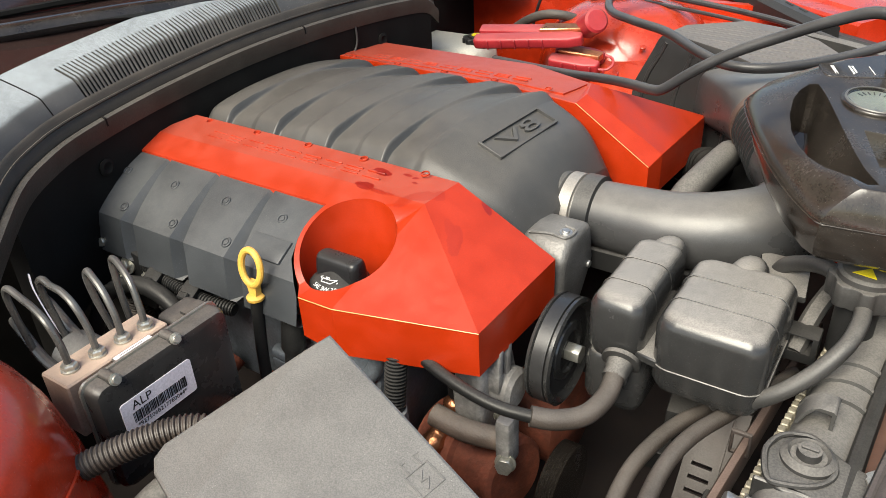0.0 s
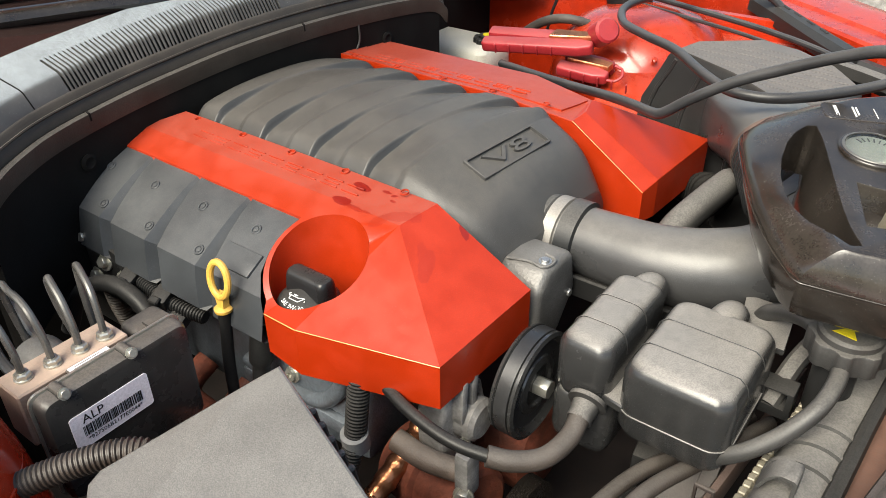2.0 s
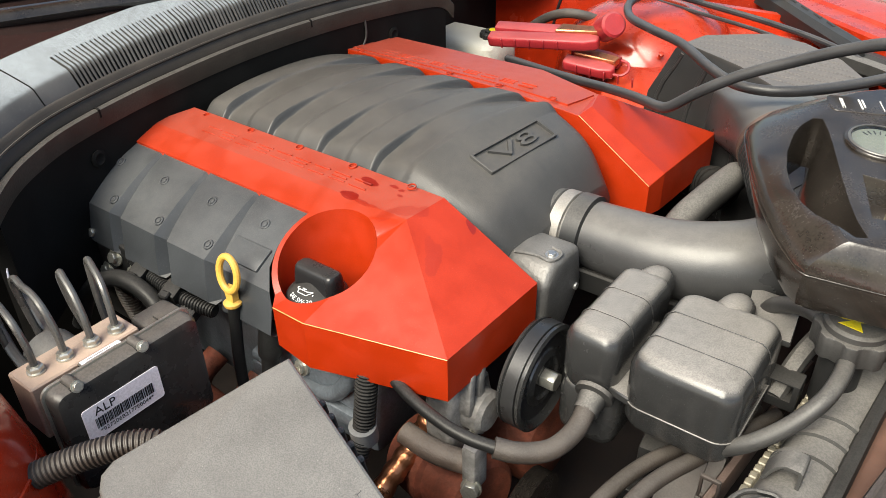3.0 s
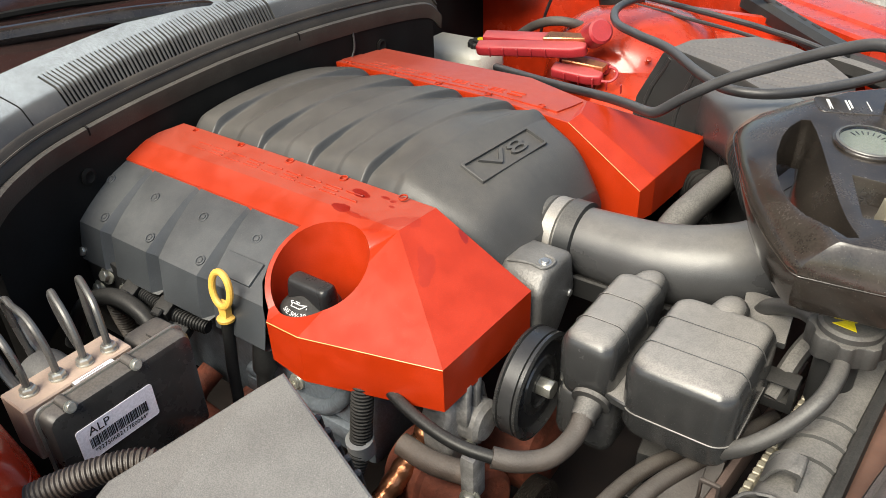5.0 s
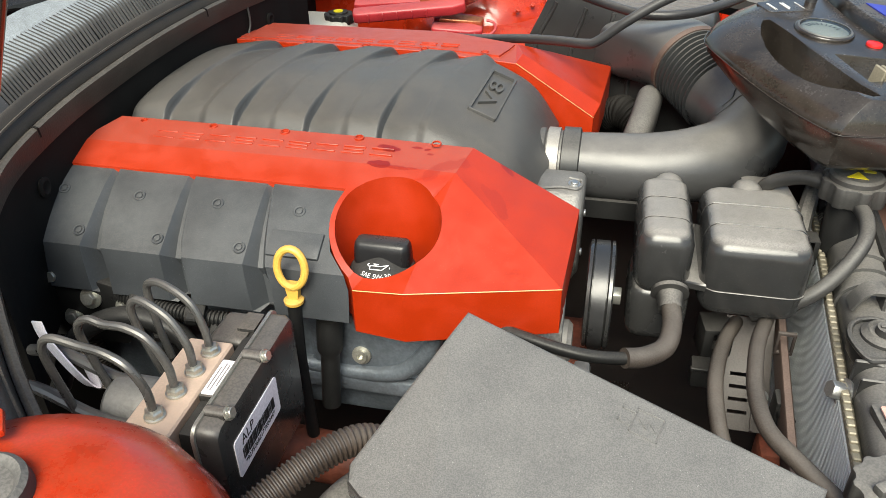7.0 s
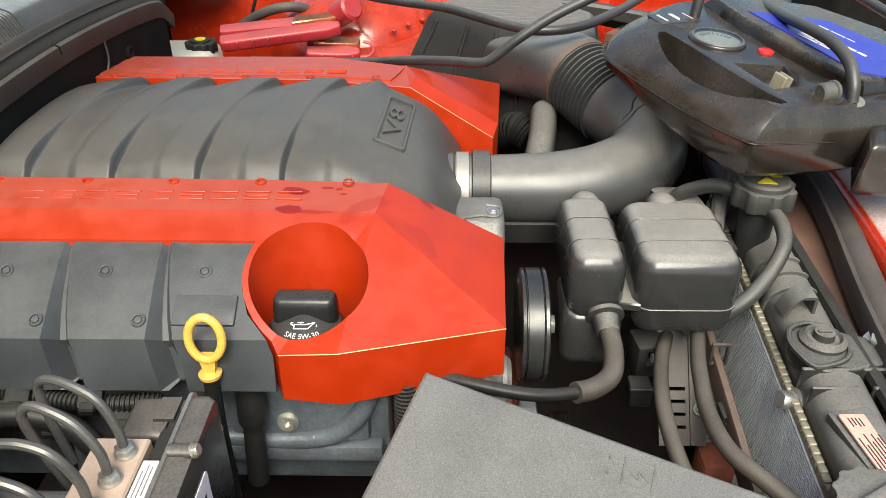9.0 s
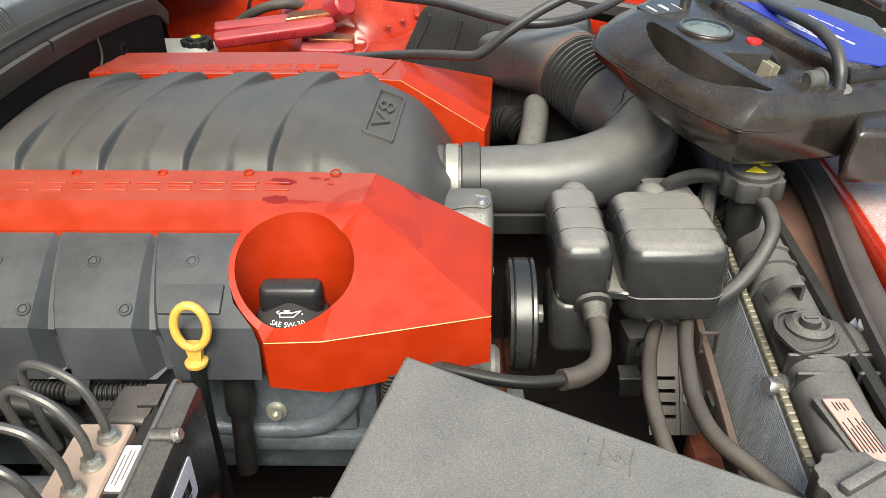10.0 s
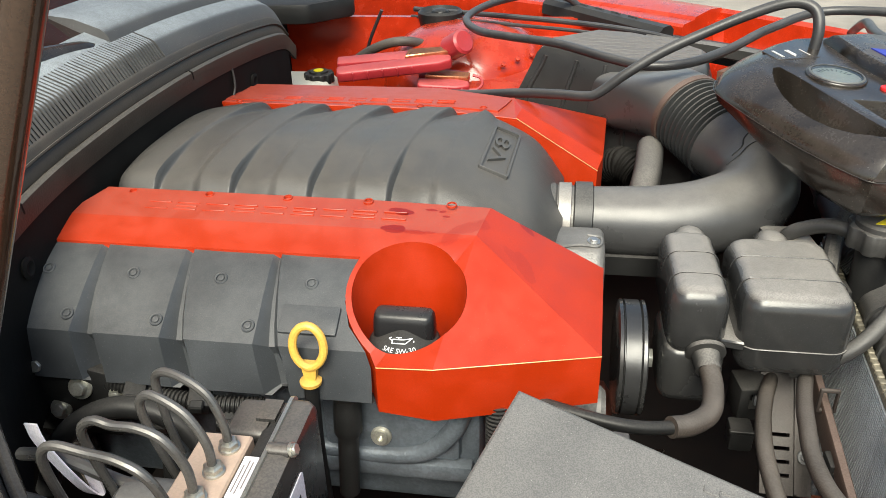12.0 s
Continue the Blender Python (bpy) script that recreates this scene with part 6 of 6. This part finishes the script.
single("bumper_bracket", along([(-0.012, 0.93), (-0.012, 0.95), (0.01, 0.952), (0.012, 0.93)], [(0.12, 1.08), (0.24, 1.02), (0.36, 0.93), (0.45, 0.83)]), rubber, "dusty black bumper bracket strip", "trim strip")
single("fender_cable", pipe([(-0.45, 1.34, 0.95), (-0.2, 1.24, 0.955), (0.0, 1.16, 0.955), (0.15, 1.08, 0.95), (0.30, 0.98, 0.93)], 0.0065, 10), cable_rubber, "black release cable along the fender", "cable")
single("fender_cable", pipe([(-0.45, 1.30, 0.94), (-0.2, 1.20, 0.945), (0.02, 1.11, 0.945), (0.2, 1.0, 0.93)], 0.0045, 8), cable_rubber, "thin black release cable along the fender", "cable")
single("headlamp_panel", loft([[(x, y, z) for x, y in ((0.26, 0.95), (0.42, 0.86), (0.52, 0.95), (0.36, 1.08))] for z in (0.80, 0.91)]), brown_trim, "brown dusty panel beside the headlamp", "panel")
# Black box by the firewall on the far side
single("brake_booster", lathe([(0.10, -0.07), (0.125, -0.05), (0.13, 0.02), (0.10, 0.05), (0.05, 0.07)], (-0.86, 1.20, 0.89), (1, 0, 0.1), 36), dark_plastic, "dull black brake booster on the firewall", "brake booster")
single("cowl_corner", prism([(-0.86, 1.08), (-0.66, 1.10), (-0.57, 1.20), (-0.62, 1.30), (-0.86, 1.30)], 0.960, 1.01, 0.012), black_plastic, "black plastic cowl corner over the booster", "cowl corner")

# ---- jump starter lying across the front ----
pack = thing("jump_starter", "scuffed black jump starter pack with dial and blue label", "jump starter", (0.4, 0.4, 0.94))
OUT = [(0.172, 0.420), (0.164, 0.452), (0.172, 0.492), (0.203, 0.550), (0.238, 0.592), (0.285, 0.632), (0.36, 0.66), (0.54, 0.64), (0.63, 0.52), (0.60, 0.30), (0.50, 0.245), (0.42, 0.222), (0.330, 0.201), (0.312, 0.1985), (0.298, 0.208), (0.268, 0.243), (0.232, 0.297), (0.198, 0.362)]
DECK = [(0.226, 0.425), (0.222, 0.450), (0.229, 0.487), (0.246, 0.528), (0.266, 0.562), (0.304, 0.602), (0.37, 0.63), (0.52, 0.61), (0.60, 0.51), (0.575, 0.315), (0.49, 0.266), (0.42, 0.241), (0.348, 0.221), (0.338, 0.219), (0.330, 0.226), (0.312, 0.258), (0.282, 0.312), (0.248, 0.372)]
pcx, pcy = 0.40, 0.41
TILT = Matrix.Translation((pcx, pcy, 1.0)) @ Matrix.Rotation(radians(4), 4, "X") @ Matrix.Rotation(radians(5), 4, "Y") @ Matrix.Translation((-pcx, -pcy, -1.0))


def between(f, z):
    """The pack's outline, f of the way from its widest belt to its deck, at the height z."""
    return [(a + (c - a) * f, b + (d - b) * f, z) for (a, b), (c, d) in zip(OUT, DECK)]


def below(q, z):
    """The pack's outline drawn in towards its middle, at the height z, higher at the back."""
    return [(pcx + (x - pcx) * q, pcy + (y - pcy) * q, z + 0.030 * min(1.0, max(0.0, (y - 0.22) / 0.2))) for x, y in OUT]


shell = loft([below(0.84, 0.944), below(0.92, 0.946), below(0.97, 0.955), below(0.995, 0.972), between(0.0, 0.999), between(0.04, 1.006), between(0.14, 1.014), between(0.30, 1.0215), between(0.55, 1.030), between(0.85, 1.0395), between(1.0, 1.042)])
# the slot behind the carrying handle, its inner wall leaning towards the handle
grip_side = [(0.238, 0.452), (0.232, 0.428), (0.230, 0.402), (0.234, 0.368), (0.244, 0.335), (0.258, 0.306), (0.276, 0.280), (0.297, 0.259), (0.320, 0.243), (0.344, 0.232)]
body_side = [(0.352, 0.236), (0.334, 0.262), (0.318, 0.294), (0.303, 0.328), (0.288, 0.364), (0.274, 0.398), (0.260, 0.430), (0.246, 0.456)]
slot = loft([[(x - 0.002 * w, y - 0.002 * w, z) for x, y in grip_side] + [(x - lean * math.sin(math.pi * k / 7) ** 1.5, y, z) for k, (x, y) in enumerate(body_side)] for z, lean, w in ((0.90, 0.030, -1.0), (0.985, 0.024, -1.0), (1.005, 0.018, -0.6), (1.025, 0.006, 0.0), (1.040, 0.0, 1.0), (1.060, -0.004, 2.0))])
shell = cut(shell, slot)
shell = cut(shell, loft([[(0.36 + (x - 0.36) * q, 0.32 + (y - 0.32) * q, z) for x, y in ((0.318, 0.354), (0.390, 0.360), (0.386, 0.292), (0.347, 0.274))] for q, z in ((0.80, 1.014), (1.0, 1.040), (1.1, 1.06))]))
bevelled(shell, 0.0035, 3, 32)
shell.transform(TILT)
part("shell", shell, gloss_black, pack, sharp=20)
# raised back half that carries the label, with sloping sides
back_half = loft([[(0.48 + (x - 0.48) * q, 0.44 + (y - 0.44) * q, z) for x, y in ((0.340, 0.600), (0.363, 0.500), (0.420, 0.345), (0.462, 0.272), (0.575, 0.325), (0.597, 0.51), (0.520, 0.605), (0.40, 0.628))] for q, z in ((1.0, 1.036), (0.985, 1.046), (0.93, 1.056), (0.90, 1.0585), (0.87, 1.059))])
back_half.transform(TILT)
part("label_panel", back_half, dusty_gloss, pack, "dusty raised panel", sharp=25)


def on_pack(x, y, z=1.042):
    return TILT @ Matrix.Translation((x, y, z))


gauge = part("gauge_rim", cut(prism(disc(0.041, 48), -0.004, 0.005, 0.003, 3, on_pack(0.318, 0.435)), prism(disc(0.0335, 48), -0.001, 0.03, 0, 1, on_pack(0.318, 0.435))), gloss_black, pack)
part("gauge_face", prism(disc(0.0338, 36), -0.001, 0.001, 0, 1, on_pack(0.318, 0.435)), gauge_grey, gauge, "pale gauge face")
part("gauge_scale", joined(*[prism(rounded(0.0015, 0.008, 0.0005, 1, 0, 0.024), 0.001, 0.0016, m=on_pack(0.318, 0.435) @ Matrix.Rotation(radians(a), 4, "Z")) for a in range(-60, 61, 15)]), ink, gauge)
lens = prism(disc(0.0338, 36), 0.004, 0.0055, 0.0005, 1, on_pack(0.318, 0.435))
part("gauge_glass", lens, clear_glass, gauge)
ring = cut(prism(disc(0.0375, 40), 0.002, 0.0062, 0.001, 1), prism(disc(0.0345, 40), -0.02, 0.03))
ring.transform(on_pack(0.318, 0.435))
part("gauge_ring", ring, pipe_steel, gauge, "dark metal ring")
part("test_button", prism(disc(0.011, 24), -0.002, 0.004, 0.0015, 2, on_pack(0.379, 0.404)), lens_red, pack, "red test button")
blue = part("blue_label", prism([(0.387, 0.528), (0.455, 0.520), (0.505, 0.512), (0.560, 0.41), (0.552, 0.335), (0.508, 0.300), (0.464, 0.312)], -0.001, 0.0012, 0, 1, on_pack(0, 0, 1.0595)), blue_label, pack, "blue printed warning label")
words = on_pack(0.455, 0.466, 1.0600) @ Matrix.Rotation(radians(-64), 4, "Z")
rows = [(0.0, 0.0055, (0.030, 0.036, 0.022, 0.018)), (-0.0100, 0.0045, (0.020, 0.030, 0.026)), (-0.0175, 0.0014, (0.088,)), (-0.0225, 0.0018, (0.034, 0.018, 0.026)), (-0.0275, 0.0018, (0.028, 0.038)), (-0.0335, 0.0030, (0.040, 0.022)), (0.030, 0.0016, (0.022, 0.030, 0.018))]
for y, h, lengths in rows:
    x = 0.002 - 0.3 * y
    for w in lengths:
        part("label_word", prism(rounded(w - 0.003, h, h * 0.3, 2, x + w / 2, y), 0.001, 0.0016, m=words), white_print, blue)
        x += w
small = on_pack(0.276, 0.521, 1.0434) @ Matrix.Rotation(radians(-64), 4, "Z")
for y, n, h in ((-0.024, 3, 0.0008), (0.0, 2, 0.0022), (0.024, 1, 0.0010)):
    for k in range(n):
        part("small_print", prism(rounded(0.026 - 0.005 * (k % 2), h, h * 0.3, 1, -0.0025 * (k % 2), y + (k - (n - 1) / 2) * h * 1.9), 0.0, 0.0006, m=small), white_print, pack, "small white unreadable print")
part("cable_collar", lathe([(0.0085, -0.004), (0.012, -0.003), (0.012, 0.003), (0.0085, 0.004)], TILT @ Vector((0.446, 0.258, 1.040)), (0, -0.4, 1), 20), rubber, pack, "dusty cable collar")
part("cable_clamp", joined(lathe([(0.009, -0.001), (0.010, -0.002), (0.0125, 0.0), (0.0125, 0.016), (0.0145, 0.017), (0.0145, 0.021), (0.012, 0.022)], TILT @ Vector((0.402, 0.264, 1.046)), (0.9, 0.3, 0), 28)), pipe_steel, pack, "bright steel cable clamp")
part("inner_lug", joined(block((0.374, 0.304, 1.030), (0.004, 0.022, 0.030), 0.001, 1, (10, 10, 30)), block((0.366, 0.300, 1.032), (0.004, 0.020, 0.030), 0.001, 1, (10, 4, 30)), block((0.370, 0.306, 1.020), (0.016, 0.024, 0.006), 0.001, 1, (10, 4, 30))), crimp_tan, pack, "tarnished brass lug")
part("print_plate", prism(rounded(0.080, 0.042, 0.008, 5), -0.002, 0.0012, 0.0008, 1, on_pack(0.276, 0.521) @ Matrix.Rotation(radians(26), 4, "Z")), gloss_black, pack)
part("seam", pipe([TILT @ Vector(p) for p in between(-0.012, 1.000)[11:18] + between(-0.012, 1.000)[:3]], 0.0009, 6), gloss_black, pack, "moulding seam")
part("corner_block", prism([(0.444, 0.184), (0.53, 0.190), (0.62, 0.205), (0.66, 0.25), (0.60, 0.29), (0.47, 0.245)], 0.945, 1.020, 0.010, 3, TILT), gloss_black, pack)

# Cables of the jump starter
single("jumper_cable", pipe([(0.02, 1.335, 0.90), (-0.02, 1.33, 0.955), (-0.07, 1.315, 0.99), (-0.15, 1.27, 1.0), (-0.235, 1.16, 1.0), (-0.275, 1.05, 0.992), (-0.24, 0.955, 0.987), (-0.16, 0.88, 0.992), (-0.07, 0.81, 0.998), (0.02, 0.715, 0.998), (0.087, 0.668, 0.997), (0.16, 0.68, 1.0), (0.24, 0.76, 1.005), (0.33, 0.86, 1.02), (0.45, 0.92, 1.04), (0.62, 0.80, 1.05), (0.66, 0.6, 1.04)], 0.0085, 14, 10), cable_rubber, "thick black jumper cable looped over the air box", "cable", "jumper cables")
single("jumper_cable", pipe([(-0.47, 0.86, 0.880), (-0.33, 0.79, 0.900), (-0.22, 0.735, 0.918), (-0.13, 0.672, 0.942), (-0.065, 0.632, 0.954), (-0.018, 0.602, 0.961), (0.004, 0.594, 0.969), (0.045, 0.592, 1.002), (0.10, 0.597, 1.038), (0.163, 0.601, 1.069), (0.23, 0.60, 1.100), (0.285, 0.592, 1.120), (0.318, 0.578, 1.114), (0.326, 0.563, 1.085), (0.32, 0.557, 1.035)], 0.0085, 14, 10), cable_rubber, "thick black jumper cable rising to the pack", "cable", "jumper cables")
single("jumper_cable", pipe([(0.52, 1.0, 0.98), (0.48, 0.82, 1.04), (0.45, 0.68, 1.055), (0.435, 0.52, 1.068), (0.436, 0.42, 1.076), (0.441, 0.34, 1.078), (0.445, 0.29, 1.068), (0.446, 0.265, 1.048), (0.446, 0.256, 1.025)], 0.0082, 14, 10), cable_rubber, "thick black jumper cable ending in the pack's clamp", "cable", "jumper cables")

# Beyond the car
box = thing("tool_box", "grey metal tool tray with steel sockets on the floor", "tool box", (-0.12, 4.7, 0.0))
part("stand", cut(block((-0.12, 4.7, 0.18), (0.95, 0.5, 0.36), 0.01), block((-0.12, 4.7, 0.36), (0.88, 0.44, 0.2))), dirty_alu, box)
rnd = random.Random(8)
for k in range(14):
    x, y = -0.5 + 0.045 * k, 4.52 + rnd.random() * 0.3
    part("socket", lathe([(0.018, 0.0), (0.02, 0.004), (0.02, 0.05), (0.012, 0.052)], (x, y, 0.27), (rnd.uniform(-1, 1), rnd.uniform(-1, 1), 1.2), 14), steel, box)
cloth = block((0.13, 4.6, 0.31), (0.34, 0.26, 0.12), 0.04, 3)
bmesh.ops.subdivide_edges(cloth, edges=cloth.edges[:], cuts=3, use_grid_fill=True)
for v in cloth.verts:
    v.co += 0.025 * noise.noise_vector(v.co * 14)
crate = thing("storage_crate", "dark grey plastic storage crate on the floor", "crate", (2.7, 4.45, 0.0))
part("body", loft([[(2.7 + x, 4.45 + y, z) for x, y in rounded(w, d, 0.08, 4)] for z, w, d in ((0.0, 0.95, 0.65), (0.40, 1.05, 0.75))]), dark_plastic, crate)
part("lid", prism(rounded(1.10, 0.80, 0.08, 4, 2.7, 4.45), 0.40, 0.46, 0.012, 2), dark_plastic, crate)
single("rag", cloth, white_print, "crumpled white rag lying in the tool tray", "rag")
